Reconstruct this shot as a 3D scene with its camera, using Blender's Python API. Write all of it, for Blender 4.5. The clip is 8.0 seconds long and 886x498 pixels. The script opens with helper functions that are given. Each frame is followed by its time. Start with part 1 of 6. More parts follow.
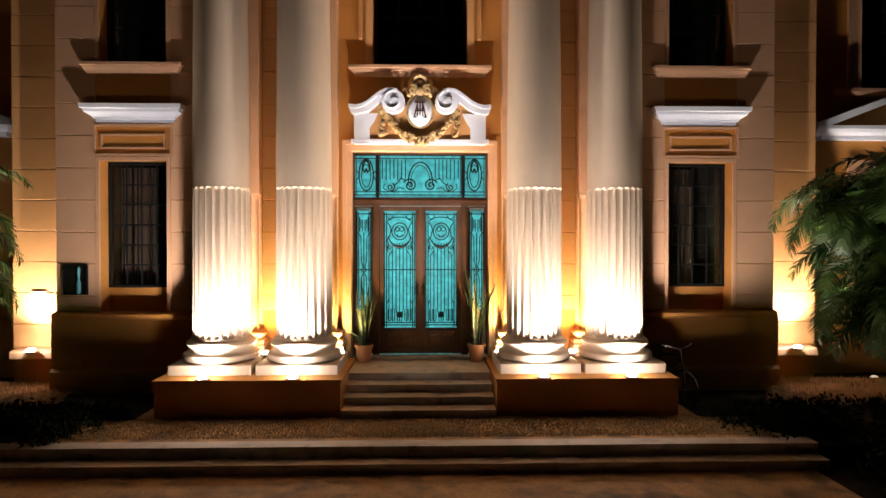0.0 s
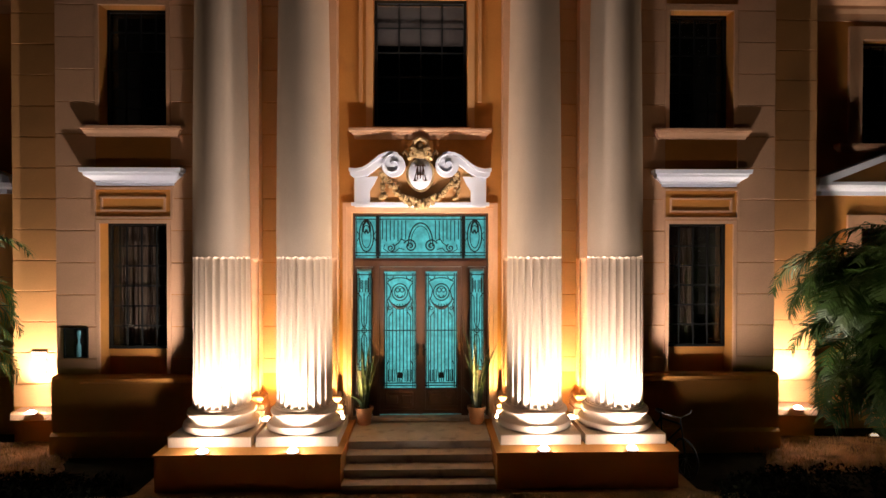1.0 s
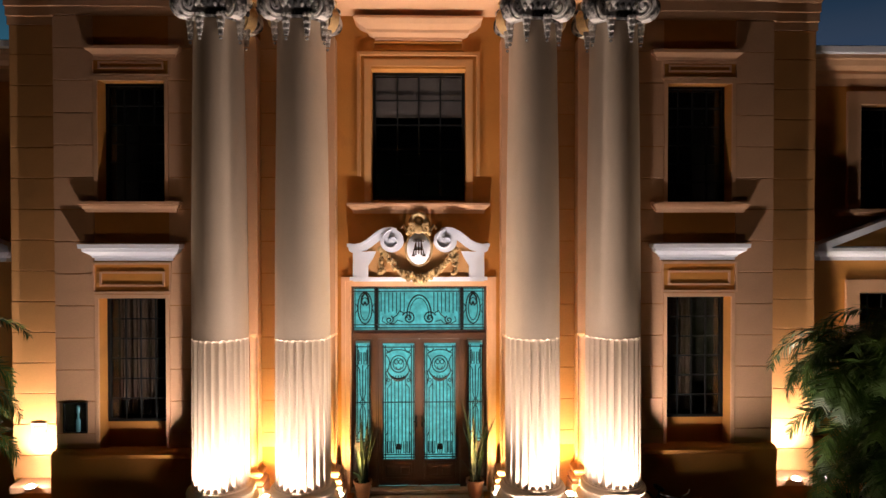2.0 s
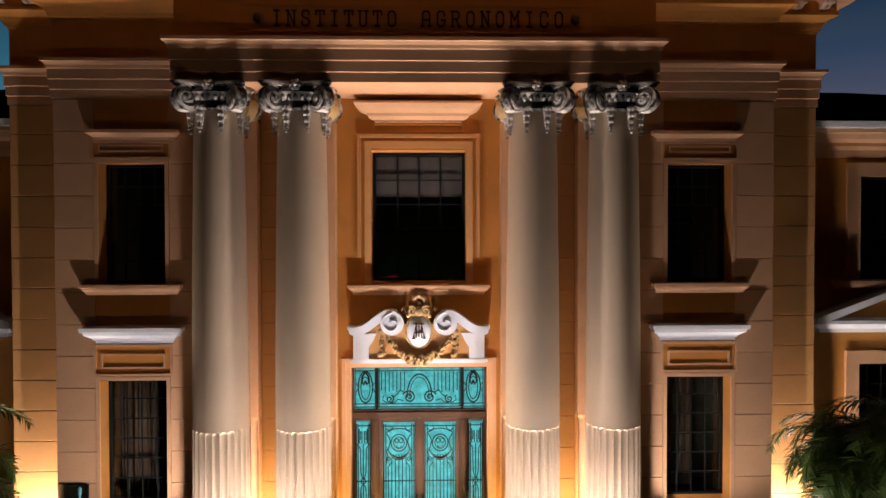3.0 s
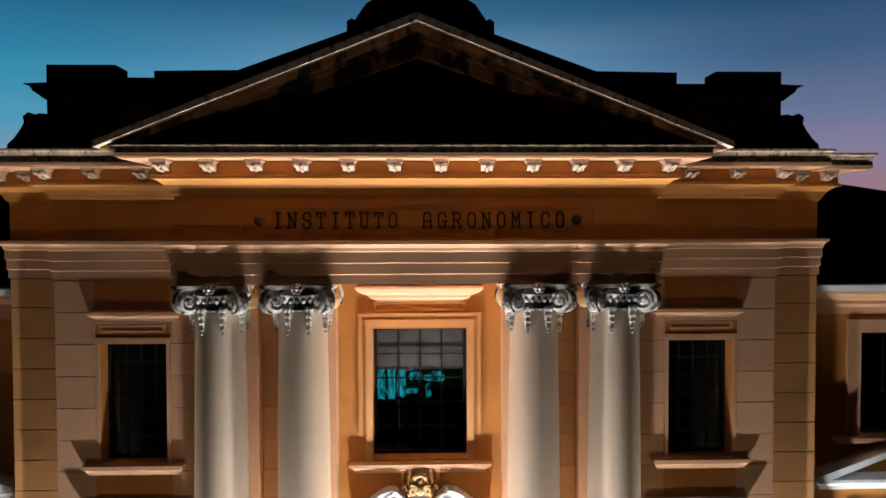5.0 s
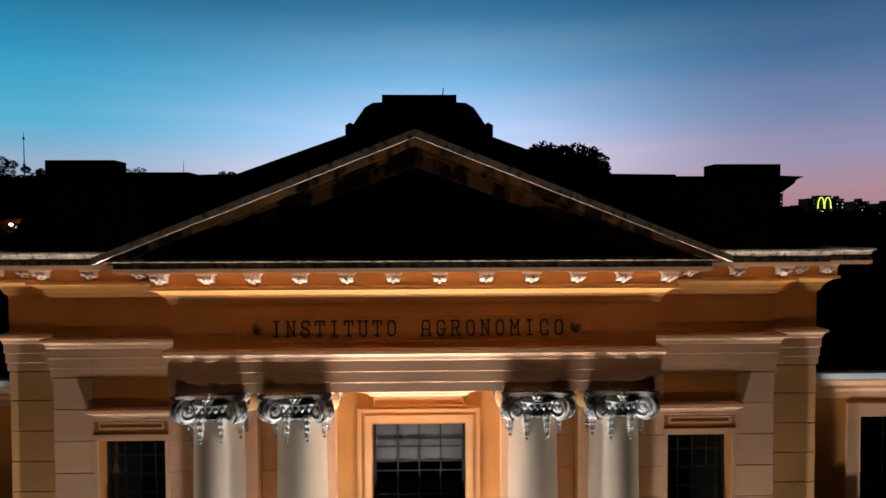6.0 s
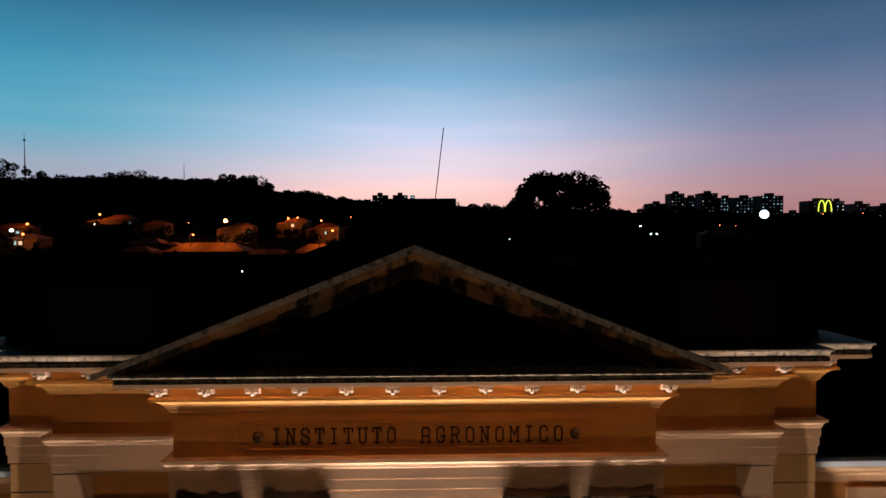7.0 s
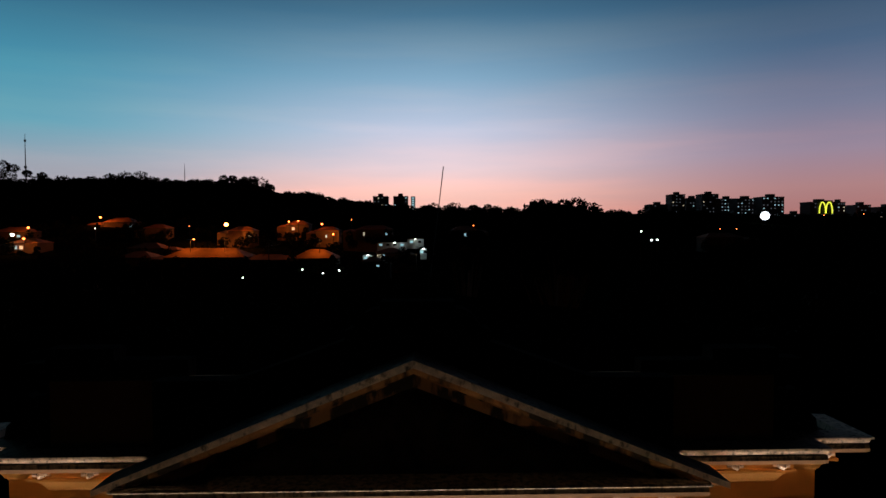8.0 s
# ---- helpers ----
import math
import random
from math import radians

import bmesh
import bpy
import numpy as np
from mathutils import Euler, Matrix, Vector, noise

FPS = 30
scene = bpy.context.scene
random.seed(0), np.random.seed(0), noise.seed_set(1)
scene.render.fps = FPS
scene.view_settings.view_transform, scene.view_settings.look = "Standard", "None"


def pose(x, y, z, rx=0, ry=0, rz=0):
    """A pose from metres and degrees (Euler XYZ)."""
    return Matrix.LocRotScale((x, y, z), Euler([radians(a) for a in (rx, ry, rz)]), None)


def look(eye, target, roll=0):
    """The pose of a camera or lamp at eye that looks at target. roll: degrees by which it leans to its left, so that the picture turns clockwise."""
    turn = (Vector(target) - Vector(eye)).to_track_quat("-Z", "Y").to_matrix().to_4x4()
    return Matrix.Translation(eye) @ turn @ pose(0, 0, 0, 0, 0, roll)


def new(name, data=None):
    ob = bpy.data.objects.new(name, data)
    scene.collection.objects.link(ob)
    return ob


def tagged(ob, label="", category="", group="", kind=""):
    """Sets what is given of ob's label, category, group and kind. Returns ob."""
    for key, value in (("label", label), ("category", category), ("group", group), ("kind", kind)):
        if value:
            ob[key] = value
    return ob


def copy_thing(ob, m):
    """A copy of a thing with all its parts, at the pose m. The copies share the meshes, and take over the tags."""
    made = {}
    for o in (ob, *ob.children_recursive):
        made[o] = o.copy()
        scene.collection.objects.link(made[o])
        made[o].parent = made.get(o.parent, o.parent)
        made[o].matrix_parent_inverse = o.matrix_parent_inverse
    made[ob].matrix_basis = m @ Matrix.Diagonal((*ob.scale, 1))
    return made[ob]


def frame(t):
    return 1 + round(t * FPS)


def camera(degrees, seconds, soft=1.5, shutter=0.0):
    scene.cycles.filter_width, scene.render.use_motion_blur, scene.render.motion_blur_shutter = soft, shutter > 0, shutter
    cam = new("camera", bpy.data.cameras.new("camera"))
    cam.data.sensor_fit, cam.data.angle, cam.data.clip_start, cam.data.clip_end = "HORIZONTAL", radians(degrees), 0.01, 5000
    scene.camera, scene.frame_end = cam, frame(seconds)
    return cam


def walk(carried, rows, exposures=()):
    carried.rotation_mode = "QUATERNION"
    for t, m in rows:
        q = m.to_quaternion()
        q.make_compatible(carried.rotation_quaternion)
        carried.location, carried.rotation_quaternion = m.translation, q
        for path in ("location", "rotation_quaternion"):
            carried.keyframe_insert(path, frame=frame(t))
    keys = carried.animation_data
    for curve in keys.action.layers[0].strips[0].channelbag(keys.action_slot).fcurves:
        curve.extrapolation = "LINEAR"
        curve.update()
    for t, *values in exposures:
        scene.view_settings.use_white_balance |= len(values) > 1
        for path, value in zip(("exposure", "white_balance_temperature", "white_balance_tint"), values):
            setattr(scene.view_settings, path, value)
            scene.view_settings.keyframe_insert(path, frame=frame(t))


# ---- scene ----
cam = camera(72.0, 8.0)
METRES, EYE, TILT, LEAN, TURN = 13.2, 2.8, -0.6, 0.0, -1.45
ROWS = [
    (0.0, 0.0, 0.0, 0.0, 0.0, 0.0, -0.0),
    (0.5, -0.0011, 0.0005, 0.0429, 0.0, -0.03, -0.01),
    (1.0, 0.0001, 0.0003, 0.0908, 0.03, -0.06, -0.02),
    (1.5, 0.0022, -0.0001, 0.1437, 0.05, -0.12, 0.01),
    (3.0, 0.0035, -0.0019, 0.319, 0.1, -0.33, 0.11),
    (3.5, 0.0024, -0.0023, 0.3835, 0.1, -0.42, 0.12),
    (4.0, 0.0015, -0.0015, 0.4501, 0.08, -0.63, 0.12),
    (4.5, 0.0017, -0.0011, 0.5164, 0.09, -0.78, 0.14),
    (6.0, 0.0048, 0.0026, 0.7239, 0.12, -1.0, 0.21),
    (6.5, 0.0056, 0.0032, 0.7927, 0.14, -1.0, 0.22),
    (7.0, 0.0063, 0.0041, 0.8613, 0.16, -1.02, 0.21),
    (7.5, 0.0078, 0.0047, 0.9308, 0.19, -1.07, 0.19),
    (8.0, 0.0095, 0.0055, 0.9998, 0.22, -1.16, 0.22),
]
walk_rows = [(t, pose(0.14, 0, EYE, TILT, LEAN, TURN) @ pose(METRES * x, METRES * y, METRES * z, 90 + pitch, roll, yaw)) for t, x, y, z, yaw, pitch, roll in ROWS]
walk(cam, walk_rows, [(0.0, -0.86, 6450, 15), (1.5, -0.98, 6900, 22), (3.0, -0.86, 6600, 19), (3.5, -0.68, 6400, 16), (4.0, -0.42, 6150, 9), (4.5, -0.12, 5900, 7), (6.0, 0.68, 5600, 4), (7.0, 0.64, 6350, 10), (8.0, 0.52, 6950, 14)])

# ---------------------------------------------------------------- world and lights
world = bpy.data.worlds.new("dusk_sky")
scene.world = world
world.use_nodes = True


def build_sky():
    nt = world.node_tree
    N, L = nt.nodes, nt.links
    bg = N["Background"]
    co = N.new("ShaderNodeTexCoord")
    sep = N.new("ShaderNodeSeparateXYZ")
    L.new(co.outputs["Generated"], sep.inputs[0])

    def ramp(stops):
        r = N.new("ShaderNodeValToRGB")
        e = r.color_ramp.elements
        e[0].position, e[0].color = stops[0][0], (*stops[0][1], 1)
        e[1].position, e[1].color = stops[-1][0], (*stops[-1][1], 1)
        for p, c in stops[1:-1]:
            n = e.new(p)
            n.color = (*c, 1)
        L.new(sep.outputs["Z"], r.inputs[0])
        return r

    left = ramp([(0.0, (.38, .23, .21)), (.10, (.21, .27, .33)), (.15, (.085, .27, .35)), (.22, (.042, .215, .31)), (.33, (.018, .09, .155)), (.42, (.008, .03, .05)), (1, (.002, .005, .012))])
    mid = ramp([(0.0, (.60, .28, .22)), (.06, (.70, .43, .38)), (.10, (.56, .47, .51)), (.16, (.38, .44, .56)), (.24, (.16, .30, .42)), (.33, (.042, .125, .205)), (.42, (.012, .03, .05)), (1, (.002, .005, .012))])
    right = ramp([(0.0, (.28, .11, .10)), (.06, (.31, .165, .17)), (.11, (.23, .18, .24)), (.17, (.135, .15, .225)), (.25, (.05, .095, .165)), (.34, (.015, .052, .10)), (.42, (.012, .025, .045)), (1, (.002, .005, .012))])

    def span(lo, hi, src, a=0.0, b=1.0):
        m = N.new("ShaderNodeMapRange")
        m.interpolation_type = "SMOOTHSTEP"
        for i, v in enumerate((lo, hi, a, b)):
            m.inputs[i + 1].default_value = v
        L.new(sep.outputs[src], m.inputs[0])
        return m.outputs[0]

    def mix(f, a, b, kind="MIX"):
        m = N.new("ShaderNodeMix")
        m.data_type, m.blend_type = "RGBA", kind
        L.new(f, m.inputs[0]) if not isinstance(f, float) else setattr(m.inputs[0], "default_value", f)
        L.new(a, m.inputs[6])
        L.new(b, m.inputs[7])
        return m.outputs[2]

    c = mix(span(-.58, .02, "X"), left.outputs[0], mid.outputs[0])
    c = mix(span(.0, .55, "X"), c, right.outputs[0])
    # thin streaks of cloud
    mp = N.new("ShaderNodeMapping")
    mp.inputs["Scale"].default_value = (1.5, 1.5, 14)
    mp.inputs["Rotation"].default_value = (0.05, 0.2, 0)
    L.new(co.outputs["Generated"], mp.inputs[0])
    nz = N.new("ShaderNodeTexNoise")
    nz.inputs["Scale"].default_value, nz.inputs["Detail"].default_value = 1.6, 4
    L.new(mp.outputs[0], nz.inputs[0])
    cr = N.new("ShaderNodeValToRGB")
    cr.color_ramp.elements[0].position, cr.color_ramp.elements[0].color = .45, (.93, .96, 1, 1)
    cr.color_ramp.elements[1].position, cr.color_ramp.elements[1].color = .7, (1.13, 1.02, 1.0, 1)
    L.new(nz.outputs[0], cr.inputs[0])
    c = mix(1.0, c, cr.outputs[0], "MULTIPLY")
    L.new(c, bg.inputs[0])
    # the afterglow stands behind the building; the sky opposite is nearly night
    L.new(span(.40, .80, "Y", .010, 1.0), bg.inputs[1])


build_sky()

FLOOD = (1.0, .89, .81)


def flood(name, eye, target, watts, size=150, radius=.05, colour=FLOOD, blend=1.0):
    d = bpy.data.lights.new(name, "SPOT")
    d.energy, d.spot_size, d.spot_blend, d.shadow_soft_size, d.color = watts, radians(size), blend, radius, colour
    ob = new(name, d)
    ob.matrix_world = look(eye, target)
    return ob


for sx in (-1, 1):
    for cx in (2.03, 3.47):
        flood("column_flood_light", (sx * cx, 9.84, .72), (sx * (cx + (.5 if cx > 3 else 0)), 10.15, 5.0), 1280, 136, .05, FLOOD, .35)
        d = bpy.data.lights.new("column_spill_light", "POINT")
        d.energy, d.shadow_soft_size, d.color = 70, .04, FLOOD
        new("column_spill_light", d).location = (sx * cx, 9.84, .70)
    for cx, cy in ((2.75, 11.02), (1.45, 11.10)):
        flood("pilaster_flood_light", (sx * cx, cy, .88), (sx * cx, cy + .25, 5.0), 700, 140, .04, (1.0, .70, .24), .6)
    flood("pier_flood_light", (sx * 7.40, 11.72, .86), (sx * 7.45, 11.90, 6.0), 1500, 120, .05, (1.0, .85, .68), .8)
    d = bpy.data.lights.new("pier_spill_light", "POINT")
    d.energy, d.shadow_soft_size, d.color = 38, .05, FLOOD
    new("pier_spill_light", d).location = (sx * 7.40, 11.68, .86)
    flood("wing_flood_light", (sx * 9.3, 12.25, .42), (sx * 9.4, 12.86, 6.0), 330, 46)
    # Unseen fill from the forecourt, added to brighten side walls and pediment.
    flood("garden_flood_light", (sx * 6.3, 4.3, -.02), (sx * 5.2, 11.6, 8.8), 270, 72, .08, (1.0, .76, .50), .9)
    # Made-up light that brightens the columns' inner sides and the centre bay.
    flood("step_uplight", (sx * .85, 9.5, .04), (sx * 1.6, 10.7, 8.0), 1750, 60, .05, FLOOD, .7)
hall = bpy.data.lights.new("hall_light", "AREA")
hall.shape, hall.size, hall.size_y, hall.energy, hall.color = "RECTANGLE", 2.4, 3.6, 150, (.72, 1.0, .98)
new("hall_light", hall).matrix_world = look((0, 14.5, 2.9), (0, 12.0, 2.6))

# ---------------------------------------------------------------- materials


def mat(name, colour, rough=.8, grain=6.0, vary=.18, bump=.15, metal=0.0, stain=None, stain_at=(.55, .75), spec=.3, fine=60.0, streak=0.0, rand=0.0):
    """A painted, plastered or stone surface: two scales of variation, stains, relief."""
    m = bpy.data.materials.new(name)
    m.use_nodes = True
    nt = m.node_tree
    N, L = nt.nodes, nt.links
    b = N["Principled BSDF"]
    b.inputs["Roughness"].default_value, b.inputs["Metallic"].default_value = rough, metal
    b.inputs["Specular IOR Level"].default_value = spec
    co = N.new("ShaderNodeTexCoord")
    n1 = N.new("ShaderNodeTexNoise")
    n1.inputs["Scale"].default_value, n1.inputs["Detail"].default_value = grain * .25, 5
    n2 = N.new("ShaderNodeTexNoise")
    n2.inputs["Scale"].default_value, n2.inputs["Detail"].default_value = fine, 4
    for n in (n1, n2):
        L.new(co.outputs["Object"], n.inputs[0])

    def scaled(src, lo, hi):
        r = N.new("ShaderNodeMapRange")
        r.inputs[1].default_value, r.inputs[2].default_value = .3, .7
        r.inputs[3].default_value, r.inputs[4].default_value = lo, hi
        L.new(src, r.inputs[0])
        return r.outputs[0]

    mul = N.new("ShaderNodeMath")
    mul.operation = "MULTIPLY"
    L.new(scaled(n1.outputs[0], 1 - vary, 1 + vary), mul.inputs[0])
    L.new(scaled(n2.outputs[0], 1 - vary * .5, 1 + vary * .5), mul.inputs[1])
    val = mul.outputs[0]
    if rand:
        oi = N.new("ShaderNodeObjectInfo")
        m2 = N.new("ShaderNodeMath")
        m2.operation = "MULTIPLY"
        r = N.new("ShaderNodeMapRange")
        r.inputs[3].default_value, r.inputs[4].default_value = 1 - rand, 1 + rand
        L.new(oi.outputs["Random"], r.inputs[0])
        L.new(val, m2.inputs[0])
        L.new(r.outputs[0], m2.inputs[1])
        val = m2.outputs[0]
    v = N.new("ShaderNodeVectorMath")
    v.operation = "SCALE"
    v.inputs[0].default_value = colour
    L.new(val, v.inputs["Scale"])
    out = v.outputs[0]
    if stain:
        n3 = N.new("ShaderNodeTexNoise")
        n3.inputs["Scale"].default_value, n3.inputs["Detail"].default_value = grain * .5, 7
        mp = N.new("ShaderNodeMapping")
        mp.inputs["Scale"].default_value = (1, 1, 1 - streak)
        mp.inputs["Location"].default_value = (3.3, 1.7, .4)
        L.new(co.outputs["Object"], mp.inputs[0])
        L.new(mp.outputs[0], n3.inputs[0])
        r = N.new("ShaderNodeMapRange")
        r.inputs[1].default_value, r.inputs[2].default_value = stain_at
        L.new(n3.outputs[0], r.inputs[0])
        mx = N.new("ShaderNodeMix")
        mx.data_type = "RGBA"
        L.new(r.outputs[0], mx.inputs[0])
        L.new(out, mx.inputs[6])
        mx.inputs[7].default_value = (*stain, 1)
        out = mx.outputs[2]
    L.new(out, b.inputs["Base Color"])
    if bump:
        bp = N.new("ShaderNodeBump")
        bp.inputs["Strength"].default_value, bp.inputs["Distance"].default_value = bump, .01
        L.new(n2.outputs[0], bp.inputs["Height"])
        L.new(bp.outputs[0], b.inputs["Normal"])
    return m


def glow(name, colour, strength):
    m = bpy.data.materials.new(name)
    m.use_nodes = True
    b = m.node_tree.nodes["Principled BSDF"]
    b.inputs["Base Color"].default_value = (*colour, 1)
    b.inputs["Emission Color"].default_value = (*colour, 1)
    b.inputs["Emission Strength"].default_value = strength
    return m


def glass(name, colour=(.8, .9, .9), rough=.03):
    m = bpy.data.materials.new(name)
    m.use_nodes = True
    b = m.node_tree.nodes["Principled BSDF"]
    b.inputs["Base Color"].default_value = (*colour, 1)
    b.inputs["Transmission Weight"].default_value, b.inputs["Roughness"].default_value, b.inputs["IOR"].default_value = 1, rough, 1.45
    return m


def frosted(name, colour):
    """Leaded glass that scatters the hall's light towards the street."""
    m = bpy.data.materials.new(name)
    m.use_nodes = True
    N, L = m.node_tree.nodes, m.node_tree.links
    N.remove(N["Principled BSDF"])
    tr, gl, mx = N.new("ShaderNodeBsdfTranslucent"), N.new("ShaderNodeBsdfGlossy"), N.new("ShaderNodeMixShader")
    co, nz, vm, mr = N.new("ShaderNodeTexCoord"), N.new("ShaderNodeTexNoise"), N.new("ShaderNodeVectorMath"), N.new("ShaderNodeMapRange")
    nz.inputs["Scale"].default_value, nz.inputs["Detail"].default_value = 9, 5
    L.new(co.outputs["Object"], nz.inputs[0])
    L.new(nz.outputs[0], mr.inputs[0])
    mr.inputs[1].default_value, mr.inputs[2].default_value, mr.inputs[3].default_value, mr.inputs[4].default_value = .3, .7, .7, 1.2
    vm.operation = "SCALE"
    vm.inputs[0].default_value = colour
    L.new(mr.outputs[0], vm.inputs["Scale"])
    L.new(vm.outputs[0], tr.inputs[0])
    gl.inputs["Roughness"].default_value = .2
    mx.inputs[0].default_value = .04
    L.new(tr.outputs[0], mx.inputs[1])
    L.new(gl.outputs[0], mx.inputs[2])
    L.new(mx.outputs[0], N["Material Output"].inputs[0])
    return m


OCHRE = mat("ochre_paint", (.55, .245, .055), .75, 3, .12, .08, stain=(.38, .17, .05), stain_at=(.58, .9), rand=.05)
CREAM = mat("cream_paint", (.64, .38, .22), .72, 3, .10, .08, stain=(.42, .25, .12), stain_at=(.6, .95), rand=.06)
TAN = mat("tan_paint", (.63, .335, .13), .72, 3, .10, .08, stain=(.42, .22, .08), stain_at=(.6, .95), rand=.06)
STONE = mat("column_plaster", (.52, .41, .30), .7, 4, .07, .08, stain=(.42, .31, .22), stain_at=(.58, .95), streak=.8)
WHITE = mat("white_paint", (.76, .81, .90), .6, 4, .05, .05)
# Black stain paints both the grime and the deep shadows of the carving.
GREY = mat("weathered_shaded_stone", (.50, .48, .45), .8, 7, .3, .3, stain=(.035, .035, .035), stain_at=(.47, .57))
PALE = mat("pale_bracket_paint", (.62, .48, .38), .75, 14, .2, .2, stain=(.26, .17, .11), stain_at=(.52, .72))
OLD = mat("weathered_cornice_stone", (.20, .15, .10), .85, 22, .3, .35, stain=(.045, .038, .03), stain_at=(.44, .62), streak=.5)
WORN = mat("worn_cornice_paint", (.72, .56, .42), .85, 24, .3, .35, stain=(.13, .10, .075), stain_at=(.54, .70), streak=.4)
SMUDGE = mat("smudged_ochre", (.40, .21, .09), .85, 6, .3, .2, stain=(.03, .025, .02), stain_at=(.47, .56), streak=.6)
# Near-black albedo puts the shade of pediment field and attic into the colour.
SHADED = mat("shaded_stone", (.04, .035, .03), .9, 8, .3, .3, stain=(.02, .02, .02), stain_at=(.5, .65), spec=0)
WOOD = mat("dark_door_wood", (.085, .042, .025), .45, 12, .25, .15, spec=.5)
IRON = mat("black_iron", (.012, .014, .014), .5, 20, .2, .1, metal=.4)
STEP = mat("step_stone", (.56, .47, .36), .75, 8, .15, .2, stain=(.25, .21, .17), stain_at=(.55, .8))
PAVE = mat("worn_paving", (.46, .26, .10), .9, 5, .35, .8, stain=(.20, .13, .07), stain_at=(.45, .65), fine=25)
# Unlit grounds: the darkness outside the lamplight is put into this albedo.
LAWN = mat("night_lawn_soil", (.02, .017, .009), .95, 6, .4, .8, fine=30, spec=.02)
# Albedo far below real tile; the roofs' night darkness is in the colour.
ROOF = mat("night_roof_tile", (.004, .0035, .0035), 1.0, 6, .3, .3, spec=0)
# Unlit rooms: their darkness comes from this near-black albedo.
DARK = mat("unlit_interior", (.014, .012, .010), .9, 6, .2, 0, spec=.02)
TEAL = frosted("teal_leaded_glass", (.36, .80, .82))
PANE = glass("window_glass")
LEAF = mat("palm_leaf", (.038, .082, .014), .5, 12, .3, .1, rand=.2)
SNAKE = mat("snake_plant_leaf", (.022, .04, .02), .5, 20, .4, .1, stain=(.15, .16, .08), stain_at=(.52, .68))
EARTH = mat("dry_earth", (.24, .13, .06), .95, 5, .35, .9, stain=(.07, .045, .02), stain_at=(.5, .7), fine=24, spec=.05)
CLAY = mat("terracotta", (.36, .17, .09), .8, 14, .2, .2)
SHRUB = mat("shrub_leaf", (.16, .13, .045), .6, 12, .35, .1)
# Leaves coloured for night: albedo well under that of real foliage.
NIGHT = mat("night_foliage", (.011, .014, .007), .9, 3, .4, 0, spec=.02)
TEXT = mat("dark_letter_metal", (.06, .025, .01), .5, 10, .2, .05, spec=.02)
GOLD = mat("tan_ornament_plaster", (.52, .36, .17), .65, 14, .25, .2, stain=(.22, .13, .05), stain_at=(.5, .75))
FABRIC = mat("faded_curtain", (.14, .085, .06), .9, 8, .2, .1)
LAMP = glow("flood_lamp_glass", (1, .90, .76), 260)
DIMLAMP = glow("shaded_lamp_glass", (1, .82, .56), 1.5)
AMBERLAMP = glow("warm_lamp_glass", (1, .82, .56), 260)

# ---------------------------------------------------------------- mesh helpers


def part(name, bm, material, parent=None, label="", smooth=False, m=None):
    bmesh.ops.recalc_face_normals(bm, faces=bm.faces)
    me = bpy.data.meshes.new(name)
    bm.to_mesh(me)
    bm.free()
    me.materials.append(material)
    if smooth:
        me.polygons.foreach_set("use_smooth", [True] * len(me.polygons))
        me.set_sharp_from_angle(angle=radians(40))
    ob = new(name, me)
    if parent:
        ob.parent = parent
    if m is not None:
        ob.matrix_basis = m
    if label:
        tagged(ob, label)
    return ob


def structure(name, bm, material, label, smooth=False):
    return tagged(part(name, bm, material, None, label, smooth), kind="structure")


def thing(name, label, category, group="", at=(0, 0, 0)):
    ob = tagged(new(name), label, category, group)
    ob.empty_display_size = .2
    ob.location = at
    return ob


def box(bm, x0, x1, y0, y1, z0, z1, c=0.0):
    """A box; c: the width of a chamfer all round the face towards the street (low y)."""
    if c:
        v = [bm.verts.new(p) for p in ((x0, y0 + c, z0), (x1, y0 + c, z0), (x1, y0 + c, z1), (x0, y0 + c, z1), (x0, y1, z0), (x1, y1, z0), (x1, y1, z1), (x0, y1, z1),
                                       (x0 + c, y0, z0 + c), (x1 - c, y0, z0 + c), (x1 - c, y0, z1 - c), (x0 + c, y0, z1 - c))]
        fs = ((8, 9, 10, 11), (0, 1, 9, 8), (1, 2, 10, 9), (2, 3, 11, 10), (3, 0, 8, 11), (4, 7, 6, 5), (0, 4, 5, 1), (1, 5, 6, 2), (2, 6, 7, 3), (3, 7, 4, 0))
    else:
        v = [bm.verts.new((x, y, z)) for z in (z0, z1) for y in (y0, y1) for x in (x0, x1)]
        fs = ((0, 1, 5, 4), (3, 2, 6, 7), (2, 0, 4, 6), (1, 3, 7, 5), (2, 3, 1, 0), (4, 5, 7, 6))
    for f in fs:
        bm.faces.new([v[i] for i in f])
    return bm


def boxes(*rows):
    bm = bmesh.new()
    for r in rows:
        box(bm, *r)
    return bm


